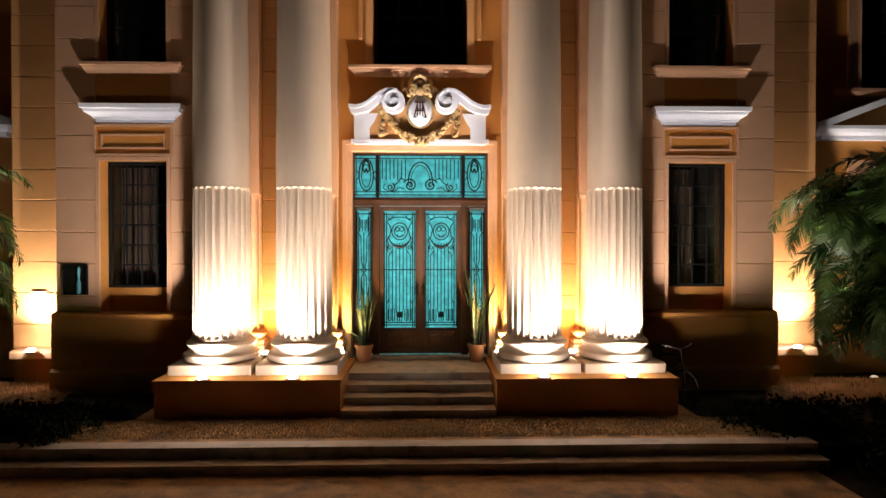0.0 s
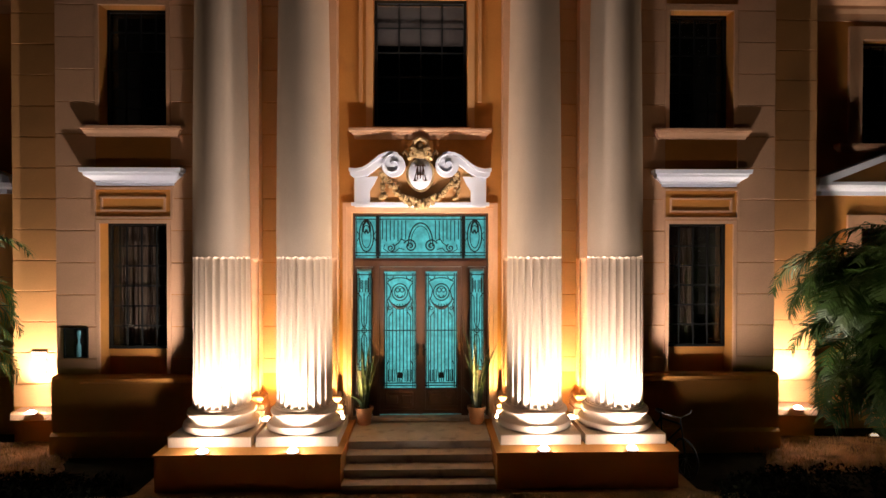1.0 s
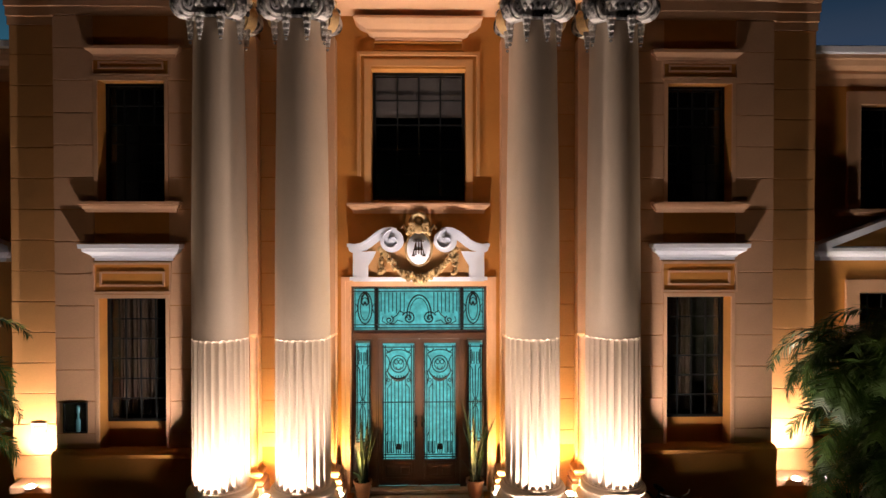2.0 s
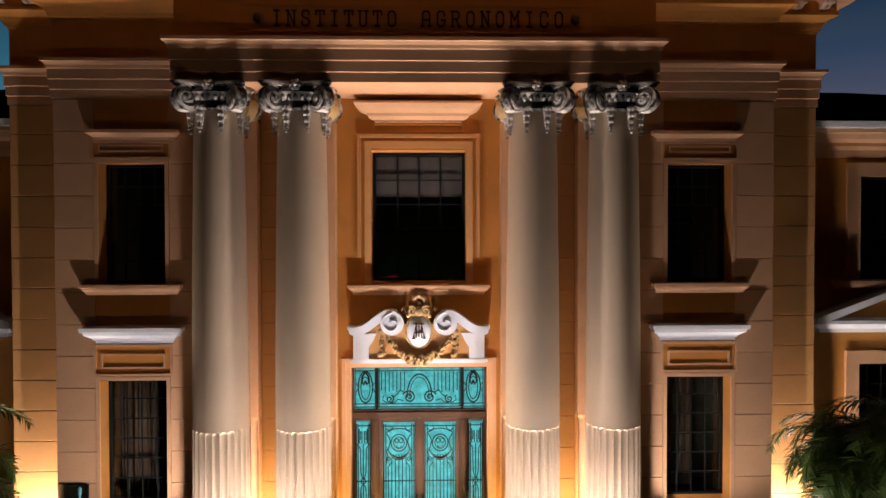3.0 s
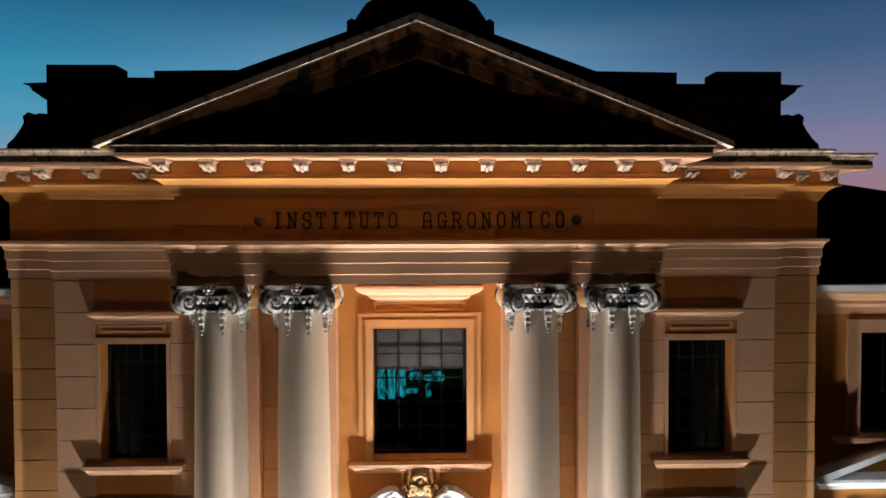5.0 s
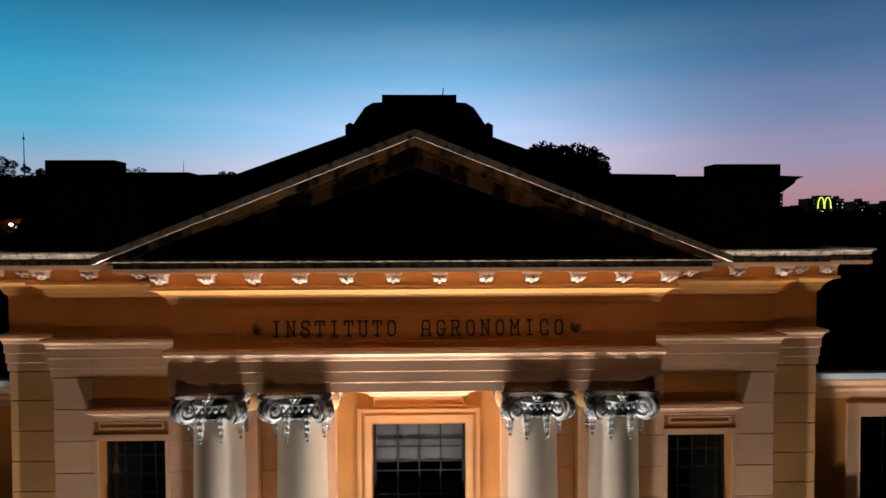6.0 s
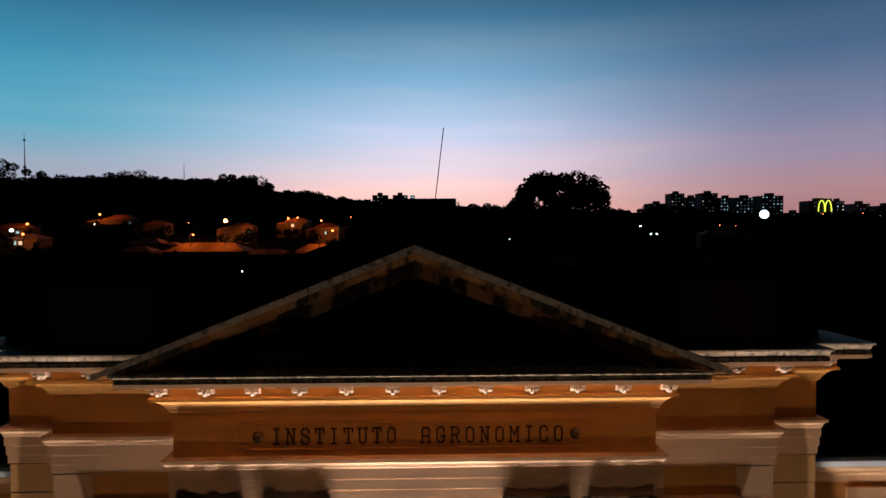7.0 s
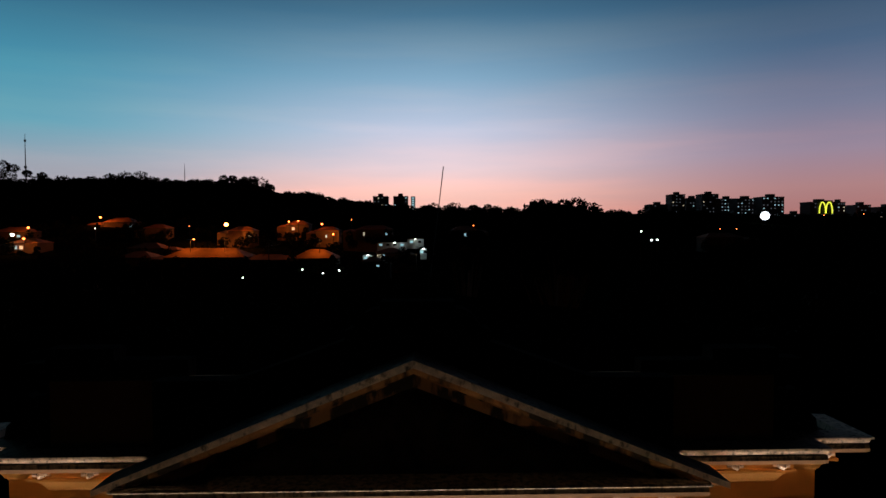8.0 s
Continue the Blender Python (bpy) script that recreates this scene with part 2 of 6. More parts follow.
def sweep(bm, prof, path, closed=False):
    """Carry a closed profile of (out, z) along a plan path with mitred corners; out is to the right of the way."""
    n = len(path)
    rings = []
    for i, (x, y) in enumerate(path):
        dirs = []
        if i > 0 or closed:
            dirs.append(Vector((x - path[i - 1][0], y - path[i - 1][1])).normalized())
        if i < n - 1 or closed:
            q = path[(i + 1) % n]
            dirs.append(Vector((q[0] - x, q[1] - y)).normalized())
        ns = [Vector((d.y, -d.x)) for d in dirs]
        if len(ns) == 2:
            mit = (ns[0] + ns[1]).normalized()
            mit /= max(mit.dot(ns[0]), .3)
        else:
            mit = ns[0]
        rings.append([bm.verts.new((x + mit.x * o, y + mit.y * o, z)) for o, z in prof])
    k = len(prof)
    for i in range(n if closed else n - 1):
        a, b = rings[i], rings[(i + 1) % n]
        for j in range(k):
            bm.faces.new((a[j], a[(j + 1) % k], b[(j + 1) % k], b[j]))
    if not closed:
        bm.faces.new(rings[0])
        bm.faces.new(rings[-1][::-1])
    return bm


def lathe(bm, prof, seg=48, at=(0, 0, 0), cap=True):
    rings = [[bm.verts.new((at[0] + r * math.cos(2 * math.pi * i / seg), at[1] + r * math.sin(2 * math.pi * i / seg), at[2] + z)) for i in range(seg)] for r, z in prof]
    for a, b in zip(rings, rings[1:]):
        for i in range(seg):
            bm.faces.new((a[i], a[(i + 1) % seg], b[(i + 1) % seg], b[i]))
    if cap:
        bm.faces.new(rings[0][::-1])
        bm.faces.new(rings[-1])
    return bm


def tube(bm, pts, r, sides=6, flat=None, taper=None):
    """A round bar along 3D points. flat: second radius, across y. taper: radius factors."""
    pts = [Vector(p) for p in pts]
    rings = []
    for i, p in enumerate(pts):
        d = (pts[min(i + 1, len(pts) - 1)] - pts[max(i - 1, 0)]).normalized()
        ref = Vector((0, 1, 0)) if abs(d.y) < .9 else Vector((1, 0, 0))
        u = d.cross(ref).normalized()
        w = u.cross(d).normalized()
        f = taper[i] if taper else 1.0
        rings.append([bm.verts.new(p + u * (math.cos(2 * math.pi * k / sides) * r * f) + w * (math.sin(2 * math.pi * k / sides) * (flat or r) * f)) for k in range(sides)])
    for a, b in zip(rings, rings[1:]):
        for k in range(sides):
            bm.faces.new((a[k], a[(k + 1) % sides], b[(k + 1) % sides], b[k]))
    bm.faces.new(rings[0][::-1])
    bm.faces.new(rings[-1])
    return bm


def slab(bm, outline, y0, y1):
    """A plate cut to an outline of (x, z), from y0 to y1."""
    a = [bm.verts.new((x, y0, z)) for x, z in outline]
    b = [bm.verts.new((x, y1, z)) for x, z in outline]
    n = len(outline)
    for i in range(n):
        bm.faces.new((a[i], a[(i + 1) % n], b[(i + 1) % n], b[i]))
    bm.faces.new(a)
    bm.faces.new(b[::-1])
    return bm


def pierced(bm, xs, zs, y0, y1, holes):
    """A wall of cells, left out where a hole (x0, x1, z0, z1) lies."""
    xs = sorted({*xs, *(h[0] for h in holes), *(h[1] for h in holes)})
    zs = sorted({*zs, *(h[2] for h in holes), *(h[3] for h in holes)})

    def solid(i, k):
        if not (0 <= i < len(xs) - 1 and 0 <= k < len(zs) - 1):
            return False
        x, z = (xs[i] + xs[i + 1]) / 2, (zs[k] + zs[k + 1]) / 2
        return not any(h[0] < x < h[1] and h[2] < z < h[3] for h in holes)

    cache = {}

    def V(x, y, z):
        if (x, y, z) not in cache:
            cache[x, y, z] = bm.verts.new((x, y, z))
        return cache[x, y, z]

    for i in range(len(xs) - 1):
        for k in range(len(zs) - 1):
            if not solid(i, k):
                continue
            a, b, c, d = xs[i], xs[i + 1], zs[k], zs[k + 1]
            bm.faces.new((V(a, y0, c), V(b, y0, c), V(b, y0, d), V(a, y0, d)))
            bm.faces.new((V(a, y1, c), V(a, y1, d), V(b, y1, d), V(b, y1, c)))
            if not solid(i - 1, k):
                bm.faces.new((V(a, y0, c), V(a, y0, d), V(a, y1, d), V(a, y1, c)))
            if not solid(i + 1, k):
                bm.faces.new((V(b, y0, c), V(b, y1, c), V(b, y1, d), V(b, y0, d)))
            if not solid(i, k - 1):
                bm.faces.new((V(a, y0, c), V(a, y1, c), V(b, y1, c), V(b, y0, c)))
            if not solid(i, k + 1):
                bm.faces.new((V(a, y0, d), V(b, y0, d), V(b, y1, d), V(a, y1, d)))
    return bm


def mirror_x(path):
    return [(-x, y) for x, y in reversed(path)]


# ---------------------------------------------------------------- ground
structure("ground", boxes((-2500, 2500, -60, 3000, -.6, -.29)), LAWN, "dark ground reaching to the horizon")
def plate(outline, z0, z1):
    """A flat slab on a plan outline of (x, y)."""
    bm = bmesh.new()
    lo, hi = [bm.verts.new((x, y, z0)) for x, y in outline], [bm.verts.new((x, y, z1)) for x, y in outline]
    n = len(outline)
    for i in range(n):
        bm.faces.new((lo[i], lo[(i + 1) % n], hi[(i + 1) % n], hi[i]))
    bm.faces.new(lo[::-1])
    bm.faces.new(hi)
    return bm


# Slanted ends follow the edge of the lamplight, so the outline draws its falloff.
structure("terrace", plate([(-5.75, 8.62), (5.45, 8.62), (4.5, 9.75), (4.5, 12.6), (-4.5, 12.6), (-4.5, 9.75)], -.5, 0), PAVE, "worn rough terrace paving before the facade")
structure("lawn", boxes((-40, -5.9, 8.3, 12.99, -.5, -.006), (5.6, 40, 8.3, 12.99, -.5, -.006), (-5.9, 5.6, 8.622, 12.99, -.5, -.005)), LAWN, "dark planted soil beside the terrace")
structure("terrace_coping", boxes((-5.9, 5.6, 8.36, 8.62, -.4, .004)), STEP, "smooth stone coping at the terrace edge")
structure("terrace_step", boxes((-5.9, 5.6, 8.10, 8.36, -.45, -.15)), STEP, "lower stone step of the terrace")
# Width is set by the reach of the light, with black soil beyond.
structure("forecourt_paving", boxes((-5.6, 5.4, 1.0, 8.10, -.5, -.286)), PAVE, "worn paving before the terrace steps")

# ---------------------------------------------------------------- walls
WIN_LO = (4.78, 6.03, 1.42, 4.36)
WIN_UP = (4.78, 6.03, 6.15, 8.46)
holes = [(-1.42, 1.42, .54, 4.66), (-.90, .90, 6.20, 8.70)]
for w in (WIN_LO, WIN_UP):
    holes += [w, (-w[1], -w[0], w[2], w[3])]
structure("wall_front", pierced(bmesh.new(), (-6.85, 6.85), (0, 13.2), 11.67, 12.07, holes), OCHRE, "ochre painted front wall of the central block")
for sx in (-1, 1):
    a, b = sorted((sx * 6.85, sx * 8.02))
    structure("wall_pier", boxes((a, b, 12.22, 12.7, 0, 12.0)), OCHRE, "ochre painted corner pier wall")
    a, b = sorted((sx * 8.0, sx * 22.0))
    wh = [tuple(sorted((sx * 9.5, sx * 10.9))) + (1.5, 4.3), tuple(sorted((sx * 9.5, sx * 10.9))) + (6.1, 8.35)]
    structure("wall_wing", pierced(bmesh.new(), (a, b), (0, 9.6), 13.0, 13.4, wh), OCHRE, "ochre painted wall of the side wing")
    a, b = sorted((sx * 7.7, sx * 8.02))
    structure("wall_return", boxes((a, b, 12.7, 13.0, 0, 12.0)), OCHRE, "short return of the corner pier")
    a, b = sorted((sx * 21.7, sx * 22.0))
    structure("wall_side", boxes((a, b, 13.4, 30, 0, 9.6)), OCHRE, "side wall of the wing")
structure("wall_back", boxes((-22, 22, 30, 30.4, 0, 9.6), (-7.2, 7.2, 30.001, 30.401, 9.6, 12.0)), OCHRE, "rear wall of the building")
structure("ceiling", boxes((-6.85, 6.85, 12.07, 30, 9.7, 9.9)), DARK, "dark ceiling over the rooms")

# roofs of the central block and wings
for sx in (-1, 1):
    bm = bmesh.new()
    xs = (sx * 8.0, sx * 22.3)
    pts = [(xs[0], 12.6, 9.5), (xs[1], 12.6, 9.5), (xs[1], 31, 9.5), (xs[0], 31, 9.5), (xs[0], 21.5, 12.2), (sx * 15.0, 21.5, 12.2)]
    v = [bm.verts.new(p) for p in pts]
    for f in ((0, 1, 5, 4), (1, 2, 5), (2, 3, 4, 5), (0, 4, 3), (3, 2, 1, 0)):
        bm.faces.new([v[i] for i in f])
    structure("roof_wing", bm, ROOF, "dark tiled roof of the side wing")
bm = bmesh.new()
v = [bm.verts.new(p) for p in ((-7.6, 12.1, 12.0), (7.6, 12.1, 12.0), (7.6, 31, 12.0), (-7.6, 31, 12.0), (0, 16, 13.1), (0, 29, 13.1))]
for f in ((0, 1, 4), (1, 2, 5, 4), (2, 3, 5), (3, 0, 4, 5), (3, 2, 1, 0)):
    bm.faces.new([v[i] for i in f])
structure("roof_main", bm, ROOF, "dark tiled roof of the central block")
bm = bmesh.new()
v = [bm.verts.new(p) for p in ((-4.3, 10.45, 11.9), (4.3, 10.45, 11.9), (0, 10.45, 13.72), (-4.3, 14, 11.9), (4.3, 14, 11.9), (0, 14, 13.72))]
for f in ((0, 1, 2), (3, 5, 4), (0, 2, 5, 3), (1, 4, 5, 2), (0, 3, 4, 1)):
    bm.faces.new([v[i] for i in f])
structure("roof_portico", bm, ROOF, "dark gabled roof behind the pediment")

# ---------------------------------------------------------------- entablature
FULL = [(-8.02, 13.0), (-8.02, 12.22), (-6.85, 12.22), (-6.85, 11.67), (-4.08, 11.67), (-4.08, 10.40), (4.08, 10.40), (4.08, 11.67), (6.85, 11.67), (6.85, 12.22), (8.02, 12.22), (8.02, 13.0)]
structure("portico_beam", boxes((-4.079, 4.079, 10.401, 11.669, 9.70, 11.9)), OCHRE, "ochre frieze block over the columns")
structure("architrave", sweep(bmesh.new(), [(-.04, 9.66), (.03, 9.66), (.03, 9.82), (.05, 9.83), (.05, 10.01), (.07, 10.02), (.07, 10.20), (.085, 10.22), (.095, 10.27), (.13, 10.32), (.16, 10.33), (.16, 10.385), (-.04, 10.40)], FULL), CREAM, "cream moulded architrave with three stepped bands")
structure("architrave_soffit", boxes((-4.0, 4.0, 10.45, 11.6, 9.662, 9.69)), CREAM, "cream underside of the portico beam")
structure("bed_moulding", sweep(bmesh.new(), [(-.04, 11.13), (.015, 11.13), (.02, 11.16), (.05, 11.18), (.07, 11.24), (.13, 11.33), (.20, 11.39), (.25, 11.41), (.29, 11.415), (.29, 11.465), (.25, 11.48), (.25, 11.70), (-.04, 11.70)], FULL), OCHRE, "ochre bed moulding under the cornice")
structure("corona", sweep(bmesh.new(), [(-.04, 11.71), (.62, 11.71), (.62, 11.73), (.65, 11.73), (.655, 11.79), (-.04, 11.79)], FULL), CREAM, "cream projecting corona under the cornice band")
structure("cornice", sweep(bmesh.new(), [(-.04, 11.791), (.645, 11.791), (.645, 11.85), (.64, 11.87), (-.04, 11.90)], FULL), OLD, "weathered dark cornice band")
for path in (FULL[:5], FULL[7:]):
    structure("cornice_gutter", sweep(bmesh.new(), [(.30, 11.88), (.60, 11.88), (.64, 11.90), (.66, 11.97), (.70, 11.98), (.70, 12.02), (.30, 12.04)], path), WORN, "weathered stone gutter edge on the cornice")
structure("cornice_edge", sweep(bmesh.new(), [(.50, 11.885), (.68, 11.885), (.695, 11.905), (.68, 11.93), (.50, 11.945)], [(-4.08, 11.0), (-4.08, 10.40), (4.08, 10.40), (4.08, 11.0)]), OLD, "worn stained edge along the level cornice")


def modillion_mesh():
    """A bracket: cap slab, tapering block with a rolled nose and a leaf curled beneath."""
    bm = bmesh.new()
    box(bm, -.135, .135, -.25, 0, -.032, 0)
    box(bm, -.12, .12, -.235, 0, -.05, -.031)
    prof = [(-.16, -.05), (-.16, -.085), (-.12, -.13), (-.06, -.165), (0, -.175), (0, -.05)]
    a = [bm.verts.new((-.095, y, z)) for y, z in prof]
    b = [bm.verts.new((.095, y, z)) for y, z in prof]
    for i in range(len(prof)):
        j = (i + 1) % len(prof)
        bm.faces.new((a[i], a[j], b[j], b[i]))
    bm.faces.new(a)
    bm.faces.new(b[::-1])
    for s in (-1, 1):
        for r, x0, x1 in ((.038, .03, .105), (.018, .10, .118)):
            ring = [[bm.verts.new((s * x, -.188 + r * math.cos(k * math.pi / 5), -.088 + r * math.sin(k * math.pi / 5))) for k in range(10)] for x in (x0, x1)]
            for k in range(10):
                bm.faces.new((ring[0][k], ring[0][(k + 1) % 10], ring[1][(k + 1) % 10], ring[1][k]))
            bm.faces.new(ring[0][::-1])
            bm.faces.new(ring[1])
    tube(bm, [(0, -.20, -.075), (0, -.215, -.11), (0, -.18, -.145), (0, -.10, -.165), (0, -.03, -.18)], .038, 7, taper=(.6, .9, 1, .8, .5))
    return bm


mod = tagged(part("modillion", modillion_mesh(), PALE, None, "pale scrolled bracket under the cornice", True), category="bracket", group="brackets under the cornice")
mod.location = (-4.13, 10.15, 11.708)
for i in range(1, 12):
    copy_thing(mod, pose(-4.13 + .752 * i, 10.15, 11.708))
for sx in (-1, 1):
    for x in (5.05, 5.93, 6.80):
        copy_thing(mod, pose(sx * x, 11.42, 11.708))
    for x in (7.45, 8.0):
        copy_thing(mod, pose(sx * x, 11.97, 11.708))
    copy_thing(mod, pose(sx * 4.33, 10.8, 11.708, 0, 0, 90 * sx))

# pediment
# The cornice's shadow on the field is painted in by a near-black colour.
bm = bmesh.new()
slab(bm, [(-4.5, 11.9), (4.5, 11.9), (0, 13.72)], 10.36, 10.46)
structure("tympanum", bm, SHADED, "ochre pediment field with its shade coloured near black")
RAKE = [(-4.98, 11.86), (-4.98, 11.97), (0, 13.95), (4.98, 11.97), (4.98, 11.86), (4.72, 11.86), (0, 13.72), (-4.72, 11.86)]
structure("raking_cornice", slab(bmesh.new(), RAKE, 9.82, 10.44), SMUDGE, "stained sloping cornice of the pediment")
structure("raking_cornice_edge", slab(bmesh.new(), [(-5.03, 11.865), (-5.03, 11.965), (0, 13.965), (5.03, 11.965), (5.03, 11.865), (0, 13.84)], 9.68, 10.40), WORN, "worn pale edge moulding along the sloping cornice")
structure("raking_bed", slab(slab(bmesh.new(), [(-4.70, 11.88), (0, 13.74), (4.70, 11.88), (4.02, 11.88), (0, 13.44), (-4.02, 11.88)], 10.10, 10.38), [(-4.74, 11.88), (0, 13.76), (4.74, 11.88), (4.52, 11.88), (0, 13.66), (-4.52, 11.88)], 9.96, 10.12), SMUDGE, "weathered inner moulding of the pediment")

# attic behind the pediment, coloured as an unlit black silhouette
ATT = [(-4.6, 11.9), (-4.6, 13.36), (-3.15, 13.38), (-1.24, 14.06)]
structure("attic_wall", slab(bmesh.new(), ATT + [(-x, z) for x, z in reversed(ATT)], 10.9, 11.3), SHADED, "attic wall behind the pediment, darkened to a silhouette")
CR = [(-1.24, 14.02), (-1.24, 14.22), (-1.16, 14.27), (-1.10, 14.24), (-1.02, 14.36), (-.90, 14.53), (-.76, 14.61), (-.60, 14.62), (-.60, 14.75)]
structure("attic_crest", slab(bmesh.new(), CR + [(.10 - x, z) for x, z in reversed(CR)], 10.85, 11.35), SHADED, "dark stepped crest on the attic wall")
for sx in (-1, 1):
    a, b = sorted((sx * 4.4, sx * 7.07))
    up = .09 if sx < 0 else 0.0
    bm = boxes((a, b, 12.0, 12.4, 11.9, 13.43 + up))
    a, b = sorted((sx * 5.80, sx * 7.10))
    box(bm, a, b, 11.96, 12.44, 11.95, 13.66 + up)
    structure("attic_parapet", bm, SHADED, "parapet with a raised block, darkened to a silhouette")
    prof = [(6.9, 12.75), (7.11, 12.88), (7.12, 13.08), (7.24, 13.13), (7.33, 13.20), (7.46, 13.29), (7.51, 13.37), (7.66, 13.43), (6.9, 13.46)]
    structure("attic_cap", slab(bmesh.new(), [(sx * x, z) for x, z in prof], 12.1, 12.5), SHADED, "dark moulded cap of the parapet")
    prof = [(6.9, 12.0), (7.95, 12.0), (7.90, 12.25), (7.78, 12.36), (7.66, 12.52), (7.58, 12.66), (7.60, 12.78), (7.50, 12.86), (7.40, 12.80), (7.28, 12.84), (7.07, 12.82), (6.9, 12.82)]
    structure("attic_scroll", slab(bmesh.new(), [(sx * x, z) for x, z in prof], 12.02, 12.3), SHADED, "dark scroll buttress at the parapet end")

# ---------------------------------------------------------------- podium and steps
for sx in (-1, 1):
    a, b = sorted((sx * 1.26, sx * 4.22))
    bm = boxes((a, b, 9.80, 11.67, 0, .56))
    a, b = sorted((sx * 1.24, sx * 4.24))
    box(bm, a, b, 9.78, 11.668, .56, .60, 0)
    structure("podium", bm, OCHRE, "plastered podium carrying a pair of columns")
for i in range(4):
    structure("step_%d" % (i + 1), boxes((-1.236, 1.236, 9.70 + .30 * i, 12.0, .135 * i if i else 0, .135 * (i + 1) - .03), (-1.236, 1.236, 9.68 + .30 * i, 12.0, .135 * (i + 1) - .03, .135 * (i + 1) - .001 * (3 - i))), STEP, "worn stone entrance step")
structure("door_sill", boxes((-1.42, 1.42, 11.75, 12.3, .54, .60)), STEP, "stone sill of the entrance door")


# ---------------------------------------------------------------- columns
def fluted(bm, r0, r1, z0, z1, n=24, sub=10, depth=.05):
    """A drum with hollow flutes whose ends are quarter spheres."""
    R, e = .056, .84
    ends = [.004, .015, .022, .03, .04, .052, .066, .072]
    zs = [z0] + [z0 + q for q in ends] + [z0 + (z1 - z0) * i / 6 for i in range(1, 6)] + [z1 - q for q in reversed(ends)] + [z1]
    rings = []
    for z in zs:
        r = r0 + (r1 - r0) * (z - z0) / (z1 - z0)
        v = max(0.0, 1 - (min(z - z0, z1 - z) - .014) / R)
        ring = []
        for i in range(n):
            for k in range(sub):
                u = ((k + .5) / sub * 2 - 1) / e
                d = depth * math.sqrt(max(0.0, 1 - u * u - v * v))
                a = 2 * math.pi * (i + (k + .5) / sub) / n
                ring.append(bm.verts.new(((r - d) * math.cos(a), (r - d) * math.sin(a), z)))
        rings.append(ring)
    m = n * sub
    for a, b in zip(rings, rings[1:]):
        for i in range(m):
            bm.faces.new((a[i], a[(i + 1) % m], b[(i + 1) % m], b[i]))
    bm.faces.new(rings[0][::-1])
    bm.faces.new(rings[-1])
    return bm


def spiral(turns, r0, r1, n=40, a0=0.0):
    return [((r0 + (r1 - r0) * (i / n) ** .8) * math.cos(a0 + 2 * math.pi * turns * i / n), (r0 + (r1 - r0) * (i / n) ** .8) * math.sin(a0 + 2 * math.pi * turns * i / n)) for i in range(n + 1)]


def volute(bm, r=.235, y0=-.10, y1=.10, turns=2.0, cord=.030):
    """A scroll standing in the x-z plane: a drum with a raised spiral on both faces."""
    n = 28
    for y in (y0, y1):
        s = 1 if y > 0 else -1
        tube(bm, [(x, y, z) for x, z in spiral(turns, r * .92, r * .12, 44, math.pi / 2)], cord, 5)
        lathe_y(bm, r * .17, y - .02, y + .04 * s, 10)
    lathe_y(bm, r * .93, y0 + .012, y1 - .012, n)
    return bm


def lathe_y(bm, r, y0, y1, n):
    a = [bm.verts.new((r * math.cos(2 * math.pi * i / n), y0, r * math.sin(2 * math.pi * i / n))) for i in range(n)]
    b = [bm.verts.new((r * math.cos(2 * math.pi * i / n), y1, r * math.sin(2 * math.pi * i / n))) for i in range(n)]
    for i in range(n):
        bm.faces.new((a[i], a[(i + 1) % n], b[(i + 1) % n], b[i]))
    bm.faces.new(a)
    bm.faces.new(b[::-1])
    return bm


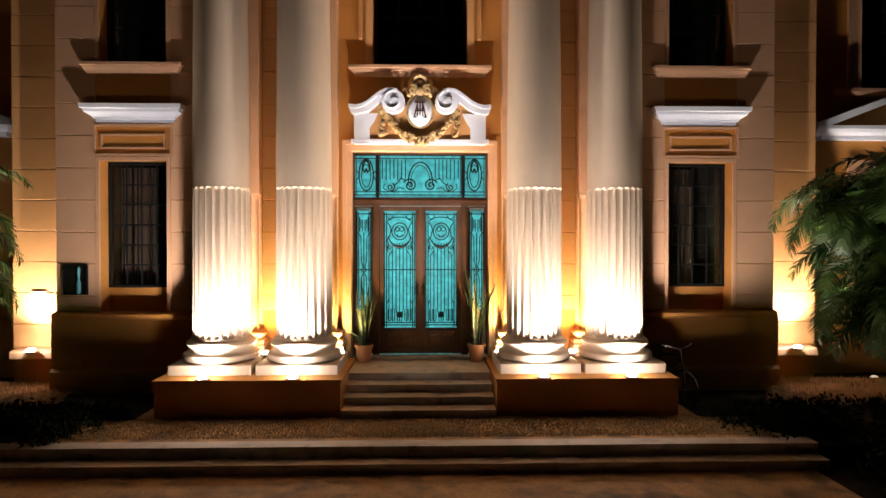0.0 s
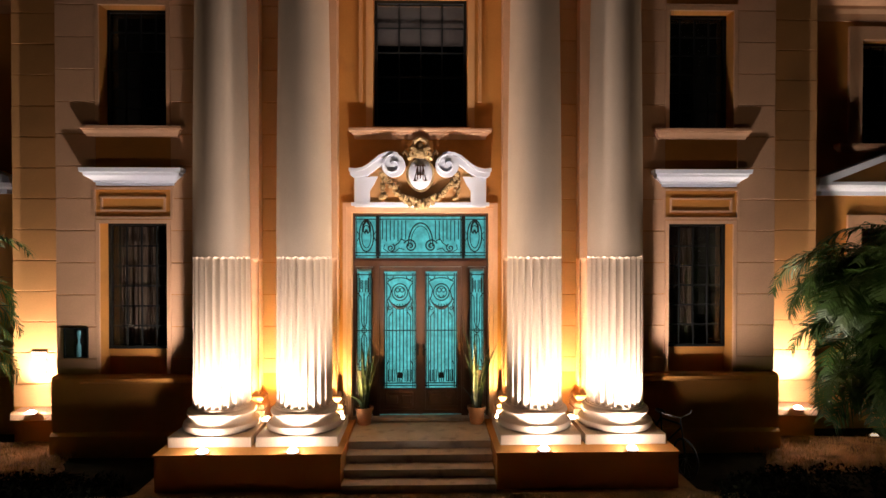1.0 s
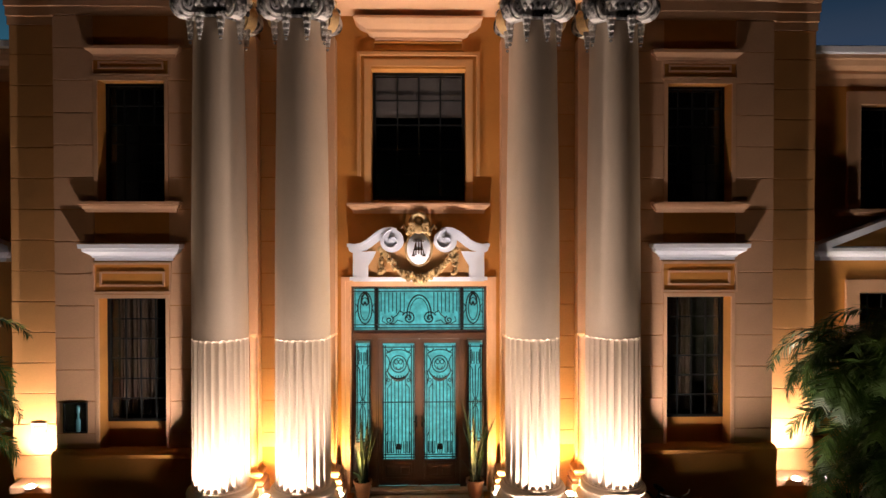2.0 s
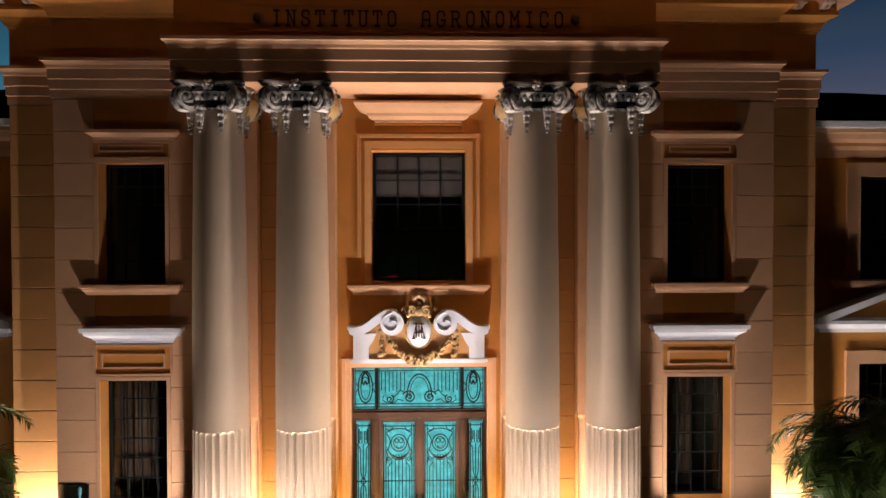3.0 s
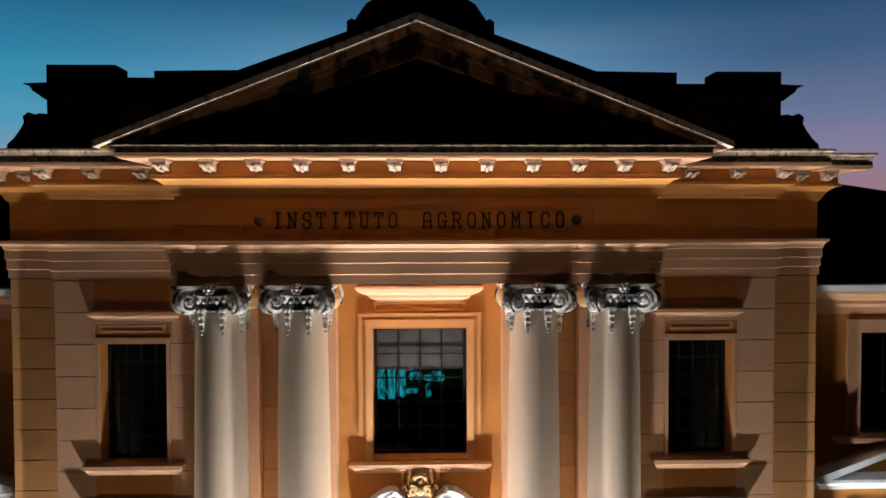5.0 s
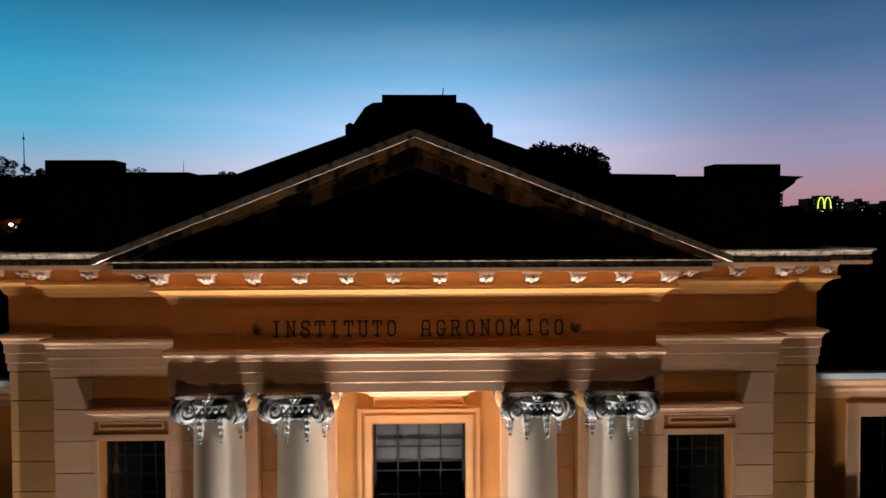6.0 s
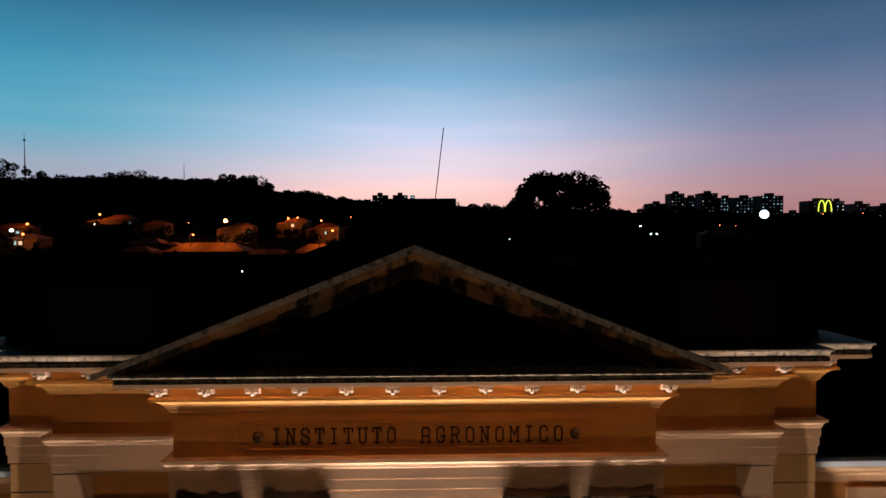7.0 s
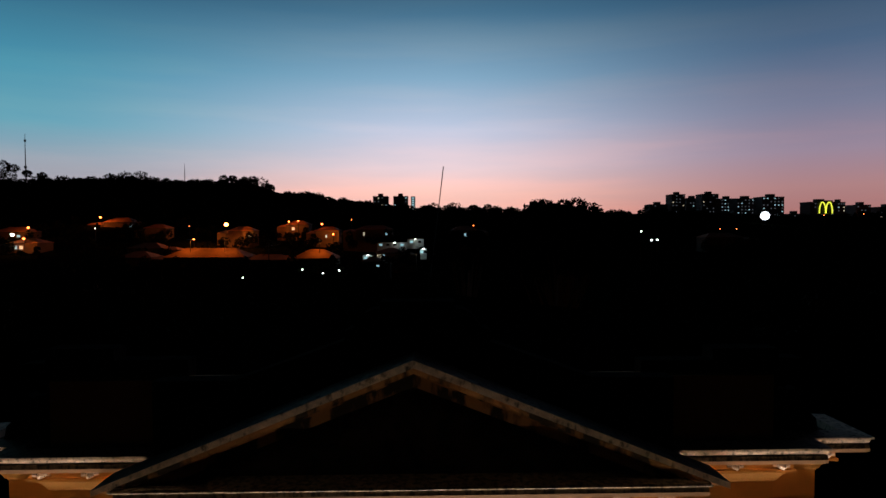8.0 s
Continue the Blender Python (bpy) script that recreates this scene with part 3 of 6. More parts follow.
def capital(parent, z, material, drop=True):
    cap = part("capital", lathe(bmesh.new(), [(.40, 0), (.42, .02), (.44, .05), (.41, .08), (.41, .16), (.46, .20), (.52, .25), (.54, .30), (.50, .36), (.45, .40)], 40), material, parent, "weathered carved capital", True, pose(0, 0, z))
    out = [(-.60, -.60), (-.50, -.60), (-.25, -.52), (0, -.50), (.25, -.52), (.50, -.60), (.60, -.60), (.60, -.50), (.52, -.25), (.50, 0), (.52, .25), (.60, .50), (.60, .60), (.50, .60), (.25, .52), (0, .50), (-.25, .52), (-.50, .60), (-.60, .60), (-.60, .50), (-.52, .25), (-.50, 0), (-.52, -.25), (-.60, -.50)]
    bm = bmesh.new()
    for s, z0, z1 in ((.95, .40, .43), (1.0, .43, .47)):
        a = [bm.verts.new((x * s, y * s, z0)) for x, y in out]
        b = [bm.verts.new((x * s, y * s, z1)) for x, y in out]
        for i in range(len(out)):
            j = (i + 1) % len(out)
            bm.faces.new((a[i], a[j], b[j], b[i]))
        bm.faces.new(a[::-1])
        bm.faces.new(b)
    part("abacus", bm, material, cap, "", False)
    me = volute(bmesh.new())
    first = None
    for k in range(4):
        m = pose(0, 0, 0, 0, 0, 45 + 90 * k) @ pose(.60, 0, .20)
        if first is None:
            first = part("volute", me, material, cap, "", True, m)
        else:
            o = new("volute", first.data)
            o.parent, o.matrix_basis = cap, m
    # carved egg band and flower on each side
    for k in range(4):
        bm = bmesh.new()
        for i in range(5):
            u = (i - 2) * .105
            bmesh.ops.create_uvsphere(bm, u_segments=8, v_segments=6, radius=.05, matrix=Matrix.Translation((u, -.50 + abs(i - 2) * .02, .22)) @ Matrix.Diagonal((.8, .8, 1.3, 1)))
        for i in range(6):
            a = i * math.pi / 3
            bmesh.ops.create_uvsphere(bm, u_segments=8, v_segments=6, radius=.045, matrix=Matrix.Translation((.06 * math.cos(a), -.53, .41 + .06 * math.sin(a))))
        bmesh.ops.create_uvsphere(bm, u_segments=8, v_segments=6, radius=.035, matrix=Matrix.Translation((0, -.56, .41)))
        part("egg_band", bm, material, cap, "", True, pose(0, 0, 0, 0, 0, 90 * k))
    if drop:
        tassel = None
        for k in range(8):
            a = math.radians(22.5 + 45 * k)
            m = pose(.46 * math.cos(a), .46 * math.sin(a), 0)
            if tassel is None:
                bm = bmesh.new()
                for i in range(7):
                    w = .075 - .006 * i
                    for s in (-1, 1):
                        bmesh.ops.create_icosphere(bm, subdivisions=1, radius=w * .75, matrix=Matrix.Translation((s * w * .4, (i % 2) * .015, .05 - i * .055)) @ Matrix.Diagonal((1, 1, 1.1, 1)))
                bmesh.ops.create_icosphere(bm, subdivisions=1, radius=.03, matrix=Matrix.Translation((0, 0, -.35)))
                tassel = part("tassel", bm, material, cap, "", True, m)
            else:
                o = new("tassel", tassel.data)
                o.parent, o.matrix_basis = cap, m
    return cap


def column():
    c = thing("column", "tall plaster column with fluted lower third and scrolled capital", "column", "columns of the portico", (2.03, 10.80, .60))
    bm = bmesh.new()
    box(bm, -.68, .68, -.66, .65, 0, .17, .012)
    part("plinth", bm, STONE, c)
    base = [(.60, .17), (.635, .19), (.65, .24), (.635, .29), (.60, .31), (.57, .32), (.545, .35), (.535, .39), (.545, .42), (.57, .43), (.585, .46), (.57, .50), (.54, .52), (.52, .53), (.51, .56)]
    part("base", lathe(bmesh.new(), base, 56), STONE, c, "", True)
    part("fluted_drum", fluted(bmesh.new(), .487, .478, .56, 3.16), STONE, c, "fluted lower third of the shaft", True)
    prof = [(.4765 - .0645 * (i / 14) ** 1.6, 3.16 + 5.42 * i / 14) for i in range(15)]
    part("shaft", lathe(bmesh.new(), prof, 56), STONE, c, "smooth tapering shaft", True)
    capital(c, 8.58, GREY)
    return c


col = column()
for x in (-3.47, -2.03, 3.47):
    copy_thing(col, pose(x, 10.80, .60))


def fluted_pier(bm, w, y0, y1, z0, z1, depth=.045):
    """A wall pier with round-ended flutes in its front and sides."""
    plan = []
    for a, b, n in (((-w, y1), (-w, y0), 2), ((-w, y0), (w, y0), 7), ((w, y0), (w, y1), 2)):
        a, b = Vector(a), Vector(b)
        inward = Vector((-(b - a).y, (b - a).x)).normalized()
        for i in range(n):
            for k in range(9):
                u = k / 8 * 2 - 1
                h = math.sqrt(max(0, 1 - (u / .8) ** 2)) if abs(u) < .8 else 0.0
                plan.append((a.lerp(b, (i + (k + .02) / 8.04) / n), inward, h))
    zs = [z0, z0 + .03, z0 + .06, z0 + .10, z0 + .6, z1 - .6, z1 - .10, z1 - .07, z1 - .045, z1 - .03, z1]
    rings = []
    for z in zs:
        ring = []
        for p, inward, h in plan:
            near = min(z - z0, z1 - z) - .02
            d = depth * h * min(1.0, max(0.0, near / (.075 * max(h, .15)))) ** .6
            q = p + inward * d
            ring.append(bm.verts.new((q.x, q.y, z)))
        rings.append(ring)
    for a, b in zip(rings, rings[1:]):
        for i in range(len(plan)):
            j = (i + 1) % len(plan)
            bm.faces.new((a[i], a[j], b[j], b[i]))
    return bm


def pilaster():
    p = thing("pilaster", "ochre wall pilaster with scrolled capital behind a column", "pilaster", "pilasters behind the columns", (2.03, 11.45, .60))
    part("plinth", boxes((-.62, .62, -.22, .215, 0, .30)), CREAM, p)
    part("base", sweep(bmesh.new(), [(0, .30), (.10, .30), (.12, .34), (.12, .37), (.10, .40), (.05, .42), (.05, .46), (.08, .48), (.09, .51), (.07, .54), (0, .56)], [(-.485, .215), (-.485, -.07), (.485, -.07), (.485, .215)]), CREAM, p, "", True)
    part("fluted_shaft", fluted_pier(bmesh.new(), .485, -.07, .215, .56, 3.10), CREAM, p, "fluted lower third of the pilaster")
    part("shaft", boxes((-.485, .485, -.07, .215, 3.10, 8.6)), CREAM, p)
    c = capital(p, 8.58, GOLD, False)
    return p


pil = pilaster()
for x in (-3.47, -2.03, 3.47):
    copy_thing(pil, pose(x, 11.45, .60))
for sx in (-1, 1):
    a, b = sorted((sx * 6.86, sx * 7.2))
    structure("wall_flank", boxes((a, b, 12.71, 30, 0, 12.0)), OCHRE, "side wall of the central block")

# entrance hall behind the door
bm = boxes((-2.2, -2.0, 12.08, 15.4, .5, 5.0), (2.0, 2.2, 12.08, 15.4, .5, 5.0), (-2.0, 2.0, 15.2, 15.4, .5, 5.0))
structure("wall_hall", bm, mat("pale_hall_paint", (.55, .62, .62), .8, 3, .1, .05), "pale walls of the entrance hall")
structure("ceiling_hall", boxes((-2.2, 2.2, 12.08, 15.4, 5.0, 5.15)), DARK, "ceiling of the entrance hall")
structure("floor_hall", boxes((-2.0, 2.0, 12.3, 15.2, .5, .58)), STEP, "stone floor of the entrance hall")

# ---------------------------------------------------------------- dado and pier bases
DADO = [(0, 0), (.27, 0), (.27, .40), (.23, .44), (.20, .46), (.20, 1.45), (.14, 1.49), (0, 1.50)]
DADO_LEDGE = [(.19, 1.36), (.25, 1.38), (.30, 1.42), (.30, 1.47), (.22, 1.505), (.13, 1.507)]
for sx in (-1, 1):
    path = [(4.23, 11.67), (6.84, 11.67)]
    structure("dado", sweep(bmesh.new(), DADO, path if sx > 0 else mirror_x(path)), OCHRE, "ochre moulded dado at the foot of the wall")
    path = [(4.23, 11.67), (6.28, 11.67)]
    structure("dado_ledge", sweep(bmesh.new(), DADO_LEDGE, path if sx > 0 else mirror_x(path)), OCHRE, "ochre moulded ledge on the dado under the window")
    a, b = sorted((sx * 6.93, sx * 7.78))
    structure("pier_foot", boxes((a, b, 12.08, 12.22, 0, .56)), OCHRE, "foot of the corner pier")
    a, b = sorted((sx * 6.88, sx * 7.86))
    structure("pier_shelf", sweep(bmesh.new(), [(0, .56), (.35, .56), (.37, .58), (.37, .69), (.33, .72), (0, .74)], [(a, 12.22), (b, 12.22)]), CREAM, "projecting shelf moulding of the corner pier")


# ---------------------------------------------------------------- windows
def muntins(parent, x0, x1, z0, z1, y, cols, rows, r=.014):
    for i in range(1, cols):
        x = x0 + (x1 - x0) * i / cols
        part("glazing_bar", boxes((x - r, x + r, y - .012, y + .012, z0, z1)), IRON, parent)
    for k in range(1, rows):
        z = z0 + (z1 - z0) * k / rows
        part("glazing_bar", boxes((x0, x1, y - .010, y + .010, z - r, z + r)), IRON, parent)


def window(name, x0, x1, z0, z1, y, cols, rows, label, fr=.05):
    w = tagged(new(name), label, kind="structure")
    bm = boxes((x0, x0 + fr, y - .04, y + .04, z0, z1), (x1 - fr, x1, y - .04, y + .04, z0, z1), (x0 + fr, x1 - fr, y - .04, y + .04, z0, z0 + fr), (x0 + fr, x1 - fr, y - .04, y + .04, z1 - fr, z1))
    part("window_frame", bm, IRON, w)
    p = part("pane", boxes((x0 + fr, x1 - fr, y + .014, y + .018, z0 + fr, z1 - fr)), PANE, w)
    p.visible_shadow = False
    muntins(w, x0 + fr, x1 - fr, z0 + fr, z1 - fr, y, cols, rows)
    return w


def ringframe(bm, x0, x1, z0, z1, w, y0, y1, bottom=True):
    box(bm, x0, x0 + w, y0, y1, z0, z1)
    box(bm, x1 - w, x1, y0, y1, z0, z1)
    box(bm, x0 + w, x1 - w, y0, y1, z1 - w, z1)
    if bottom:
        box(bm, x0 + w, x1 - w, y0, y1, z0, z0 + w)
    return bm


def curtain(x0, x1, z0, z1, y, label):
    bm = bmesh.new()
    n = 40
    a, b = [], []
    for i in range(n + 1):
        x = x0 + (x1 - x0) * i / n
        d = .03 * math.sin(i * 1.25) + .012 * math.sin(i * 2.9)
        a.append(bm.verts.new((x, y + d, z0)))
        b.append(bm.verts.new((x, y + d * .6, z1)))
    for i in range(n):
        bm.faces.new((a[i], a[i + 1], b[i + 1], b[i]))
    bmesh.ops.solidify(bm, geom=bm.faces[:], thickness=.004)
    return tagged(part("curtain", bm, FABRIC, None, label, True), category="curtain")


HOOD = [(-.05, 5.05), (.06, 5.06), (.06, 5.11), (.09, 5.12), (.10, 5.15), (.15, 5.19), (.21, 5.23), (.22, 5.28), (.26, 5.29), (.27, 5.37), (-.05, 5.39)]
SILL = [(-.05, 5.97), (.07, 5.97), (.09, 6.03), (.13, 6.08), (.13, 6.10), (.16, 6.11), (.16, 6.165), (-.05, 6.175)]
LINT = [(-.05, 8.88), (.05, 8.88), (.06, 8.93), (.11, 8.97), (.16, 9.0), (.16, 9.06), (-.05, 9.08)]
n_win = 1
for sx in (-1, 1):
    for w, tag in ((WIN_LO, "lower"), (WIN_UP, "upper")):
        a, b = sorted((sx * w[0], sx * w[1]))
        z0 = 1.93 if tag == "lower" else w[2] + .02
        window("window_%d" % n_win, a + .003, b - .003, z0, w[3] - .003, 11.99, 4, 6, "dark iron-framed window with small panes")
        n_win += 1
    a, b = sorted((sx * 4.783, sx * 6.027))
    structure("window_apron", boxes((a, b, 12.0, 12.06, 1.425, 1.925)), OCHRE, "plain ochre panel under the window")
    curtain(*(sorted((sx * 5.05, sx * 5.55)) if sx > 0 else (-6.0, -5.25)), 1.95, 4.3, 12.40, "faded curtain hanging behind the window panes")

    def cut(x0, x1):
        return [(p, 11.67) for p in sorted((sx * x0, sx * x1))]

    def ends(p):
        return [(p[0][0], 11.72), *p, (p[1][0], 11.72)]

    structure("window_hood", sweep(bmesh.new(), HOOD, ends(cut(4.69, 6.02))), WHITE, "white painted moulded hood over the window")
    structure("window_ledge", sweep(bmesh.new(), SILL, ends(cut(4.62, 6.17))), CREAM, "cream moulded sill of the upper window")
    structure("window_lintel", sweep(bmesh.new(), LINT, ends(cut(4.61, 6.04))), CREAM, "cream moulded lintel of the upper window")
    for z0, z1, nm in ((4.43, 5.03, "lower"), (8.52, 8.87, "upper")):
        a, b = sorted((sx * 4.66, sx * 6.15))
        bm = ringframe(bmesh.new(), a, b, z0, z1, .045, 11.625, 11.68)
        a, b = sorted((sx * 4.80, sx * 6.01))
        ringframe(bm, a, b, z0 + .14, z0 + (.42 if nm == "lower" else .28), .035, 11.635, 11.68)
        structure("window_panel", bm, CREAM, "cream moulded panel over the window")
    for w in (WIN_LO, WIN_UP):
        a, b = sorted((sx * (w[0] - .07), sx * (w[1] + .07)))
        structure("window_trim", ringframe(bmesh.new(), a, b, w[2] if w is WIN_UP else 1.505, w[3] + .055, .068, 11.632, 11.69, False), CREAM, "cream plain band round the window")

# centre window
window("window_%d" % n_win, -.897, .897, 6.203, 8.697, 11.98, 4, 5, "dark window over the entrance with small panes", .06)
structure("window_trim", ringframe(ringframe(bmesh.new(), -1.16, 1.16, 6.66, 9.0, .06, 11.60, 11.68, False), -1.03, 1.03, 6.15, 8.87, .13, 11.635, 11.69, False), TAN, "ochre double moulded band round the window")
structure("window_ledge", sweep(bmesh.new(), [(-.05, 5.95), (.06, 5.95), (.08, 6.02), (.13, 6.06), (.13, 6.08), (.17, 6.09), (.17, 6.14), (-.05, 6.15)], [(-1.18, 11.72), (-1.18, 11.67), (1.18, 11.67), (1.18, 11.72)]), CREAM, "cream moulded sill over the door pediment")
structure("window_hood", sweep(bmesh.new(), [(-.05, 9.22), (.10, 9.22), (.10, 9.26), (.16, 9.28), (.22, 9.31), (.24, 9.36), (.38, 9.42), (.46, 9.50), (.46, 9.54), (-.05, 9.58)], [(-.72, 11.72), (-.72, 11.67), (.72, 11.67), (.72, 11.72)]), CREAM, "cream hood over the centre window")
structure("window_panel", ringframe(bmesh.new(), -.86, .86, 9.03, 9.20, .03, 11.62, 11.68), OCHRE, "ochre moulded panel under the hood")
BLIND = mat("brown_blind_cloth", (.085, .062, .056), .9, 8, .2, .1)

blind = tagged(part("roller_blind", boxes((-.84, .84, 12.03, 12.036, 7.86, 8.62), (-.84, .84, 12.02, 12.05, 7.84, 7.865)), BLIND, None, "half drawn faded roller blind behind the window"), category="blind")

structure("floor_upper", boxes((-4, 4, 24, 30, 2.6, 2.8)), DARK, "floor of the rear upper hall")
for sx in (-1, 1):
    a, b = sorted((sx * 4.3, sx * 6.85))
    # Added backing that stops stray lamplight from showing inside the panes.
    structure("wall_inner", boxes((a, b, 12.75, 12.8, 0, 9.7)), DARK, "dark wall added to black out the room behind the windows")
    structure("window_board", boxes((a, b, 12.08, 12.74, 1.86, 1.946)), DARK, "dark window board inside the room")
# made-up glowing panel deep inside, for the teal light in the panes
LIT = glow("teal_panel_glow", (.05, .42, .46), .38)


def streaked(m, lo, hi):
    """Uneven brightness across the glowing panel."""
    N, L = m.node_tree.nodes, m.node_tree.links
    co, mp, nz, mr = N.new("ShaderNodeTexCoord"), N.new("ShaderNodeMapping"), N.new("ShaderNodeTexNoise"), N.new("ShaderNodeMapRange")
    mp.inputs["Scale"].default_value = (5, 1, 1.3)
    nz.inputs["Scale"].default_value, nz.inputs["Detail"].default_value, nz.inputs["Distortion"].default_value = 1.3, 5, 1.5
    mr.inputs[1].default_value, mr.inputs[2].default_value, mr.inputs[3].default_value, mr.inputs[4].default_value = .38, .62, lo, hi
    L.new(co.outputs["Object"], mp.inputs[0])
    L.new(mp.outputs[0], nz.inputs[0])
    L.new(nz.outputs[0], mr.inputs[0])
    L.new(mr.outputs[0], N["Principled BSDF"].inputs["Emission Strength"])


streaked(LIT, .02, .65)
LITRED = glow("red_panel_glow", (.45, .02, .03), .4)
screen = thing("leaded_screen", "glowing teal panel added behind the centre window", "glass screen", "", (0, 27, 2.9))
part("screen_frame", ringframe(bmesh.new(), -2.5, 1.9, -.1, 4.5, .1, -.05, .05), IRON, screen)
rng = random.Random(7)
for x0, x1, z0, z1, k in ((-2.2, -1.75, .1, 2.35, 0), (-1.68, -1.3, .1, 2.3, 0), (-1.25, -.85, .3, 2.0, 0), (-1.2, -.2, 1.55, 2.35, 0), (-.1, .9, 1.05, 1.35, 0), (-.75, -.15, 1.1, 1.45, 0), (-1.6, -1.1, 2.38, 2.5, 1), (-1.0, -.72, 1.5, 1.9, 1), (.5, .95, 1.75, 2.3, 0), (-.9, -.3, .5, .75, 0), (.0, .25, .3, .95, 0), (.3, .75, 1.3, 1.5, 0)):
    out = []
    n = 14
    for i in range(n):
        a = 2 * math.pi * i / n
        rr = .8 + .28 * rng.random()
        out.append(((x0 + x1) / 2 + max(-1, min(1, 1.25 * math.cos(a))) * (x1 - x0) / 2 * rr, (z0 + z1) / 2 + max(-1, min(1, 1.25 * math.sin(a))) * (z1 - z0) / 2 * rr))
    part("pane", slab(bmesh.new(), out, -.01, .01), LITRED if k else LIT, screen)

# ---------------------------------------------------------------- entrance door
structure("door_trim", ringframe(ringframe(bmesh.new(), -1.47, 1.47, .54, 4.74, .075, 11.60, 11.69, False), -1.419, 1.419, .54, 4.659, .10, 11.66, 12.05, False), CREAM, "cream moulded surround of the entrance door")
door = tagged(new("door_1"), "dark wooden double door with teal leaded glass and iron grilles", kind="structure")
bm = bmesh.new()
ringframe(bm, -1.318, 1.318, .60, 4.558, .045, 11.93, 12.05, False)
box(bm, -1.273, 1.273, 11.91, 12.06, 3.52, 3.68)
box(bm, -1.29, 1.29, 11.89, 12.06, 3.58, 3.63)
for x in (-.865, .865):
    box(bm, x - .065, x + .065, 11.92, 12.05, .60, 3.52)
    box(bm, x - .03, x + .03, 11.90, 11.93, .62, 3.46)
part("door_frame", bm, WOOD, door)
for x in (-.835, .835):
    part("mullion", boxes((x - .025, x + .025, 11.93, 12.04, 3.68, 4.513)), IRON, door)


def ell(cx, cz, rx, rz, a0=0, a1=360, n=24, y=11.925):
    return [(cx + rx * math.cos(radians(a0 + (a1 - a0) * i / n)), y, cz + rz * math.sin(radians(a0 + (a1 - a0) * i / n))) for i in range(n + 1)]


def grille_leaf(cx, s):
    bm = bmesh.new()
    y = 11.925
    B = .011
    l, r = cx - .315, cx + .315
    for pts in ([(l + .02, y, 1.15), (l + .02, y, 3.39)], [(r - .02, y, 1.15), (r - .02, y, 3.39)], [(l + .06, y, 1.15), (l + .06, y, 3.39)], [(r - .06, y, 1.15), (r - .06, y, 3.39)],
                [(l, y, 3.35), (r, y, 3.35)], [(l, y, 1.19), (r, y, 1.19)], [(l, y, 1.24), (r, y, 1.24)], [(l, y, 2.27), (r, y, 2.27)]):
        tube(bm, pts, B, 5)
    for k, top in ((-.21, 2.55), (-.14, 2.72), (-.07, 2.74), (0, 2.76), (.07, 2.74), (.14, 2.72), (.21, 2.55)):
        lo = 1.5 if abs(k) > .02 else 1.42
        tube(bm, [(cx + k * (.5 if abs(k) < .1 else 1), y, 1.26), (cx + k, y, lo), (cx + k, y, top), (cx + k * .7, y, min(top + .08, 2.79))], B * .9, 5)
    tube(bm, ell(cx, 3.02, .155, .165), .012, 5)
    tube(bm, ell(cx, 3.02, .105, .115), .009, 5)
    tube(bm, ell(cx, 2.99, .055, .075, 200, 340, 12), .010, 5)
    for k in (-1, 1):
        tube(bm, ell(cx + k * .042, 3.06, .038, .042, 0, 360, 14), .009, 5)
        tube(bm, [(cx + k * .24, y, 3.30), (cx + k * .19, y, 3.24), (cx + k * .15, y, 3.27), (cx + k * .12, y, 3.33)], .010, 5)
    tube(bm, ell(cx, 3.2, .24, .10, 10, 170), B, 5)
    tube(bm, ell(cx, 3.0, .23, .30, 195, 345), B, 5)
    tube(bm, ell(cx, 2.93, .20, .22, 205, 335), .034, 5, taper=[.15 + .9 * math.sin(math.pi * i / 24) for i in range(25)])
    for k in (-1, 1):
        tube(bm, [(cx + k * x, y, z) for x, z in ((.24, 3.2), (.19, 3.12), (.17, 3.05), (.2, 2.92), (.25, 2.85), (.22, 2.78), (.25, 2.62))], B, 5)
        tube(bm, [(cx + k * (.2 + x), y, 2.70 + z) for x, z in spiral(1.3, .05, .012, 18)], B * .8, 5)
        for q in (.125, .20):
            tube(bm, [(cx + k * (q - .025), y, 1.28), (cx + k * (q + .025), y, 1.28), (cx + k * (q + .025), y, 1.50), (cx + k * (q - .025), y, 1.50), (cx + k * (q - .025), y, 1.28)], B * .8, 5)
        tube(bm, [(cx + k * .25, y, 1.24), (cx + k * .25, y, 1.6), (cx + k * .21, y, 1.7), (cx + k * .21, y, 2.5)], B * .8, 5)
    box(bm, cx - .045, cx + .045, y - .012, y + .012, 1.34, 1.45)
    return bm


def grille_side(cx):
    bm = bmesh.new()
    y = 11.925
    B = .011
    for k in (-.13, -.10, .10, .13):
        tube(bm, [(cx + k, y, 1.5), (cx + k, y, 3.40)], B, 5)
    for z in (3.36, 2.27, 1.55):
        tube(bm, [(cx - .15, y, z), (cx + .15, y, z)], B, 5)
    tube(bm, ell(cx, 2.27, .045, .05), .01, 5)
    for k in (-1, 1):
        tube(bm, [(cx + k * x, y, z) for x, z in ((.08, 3.3), (.08, 3.02), (.025, 3.02), (.025, 3.25), (.055, 3.25), (.055, 3.08))], B * .9, 5)
        tube(bm, [(cx + k * x, y, z) for x, z in ((.12, 3.0), (.06, 2.92), (.05, 2.45), (.02, 2.33))], B * .9, 5)
        tube(bm, [(cx + k * x, y, z) for x, z in ((.12, 1.6), (.06, 1.72), (.05, 2.1), (.02, 2.2))], B * .9, 5)
    tube(bm, [(cx, y, 1.5), (cx, y, 3.0)], B, 5)
    return bm


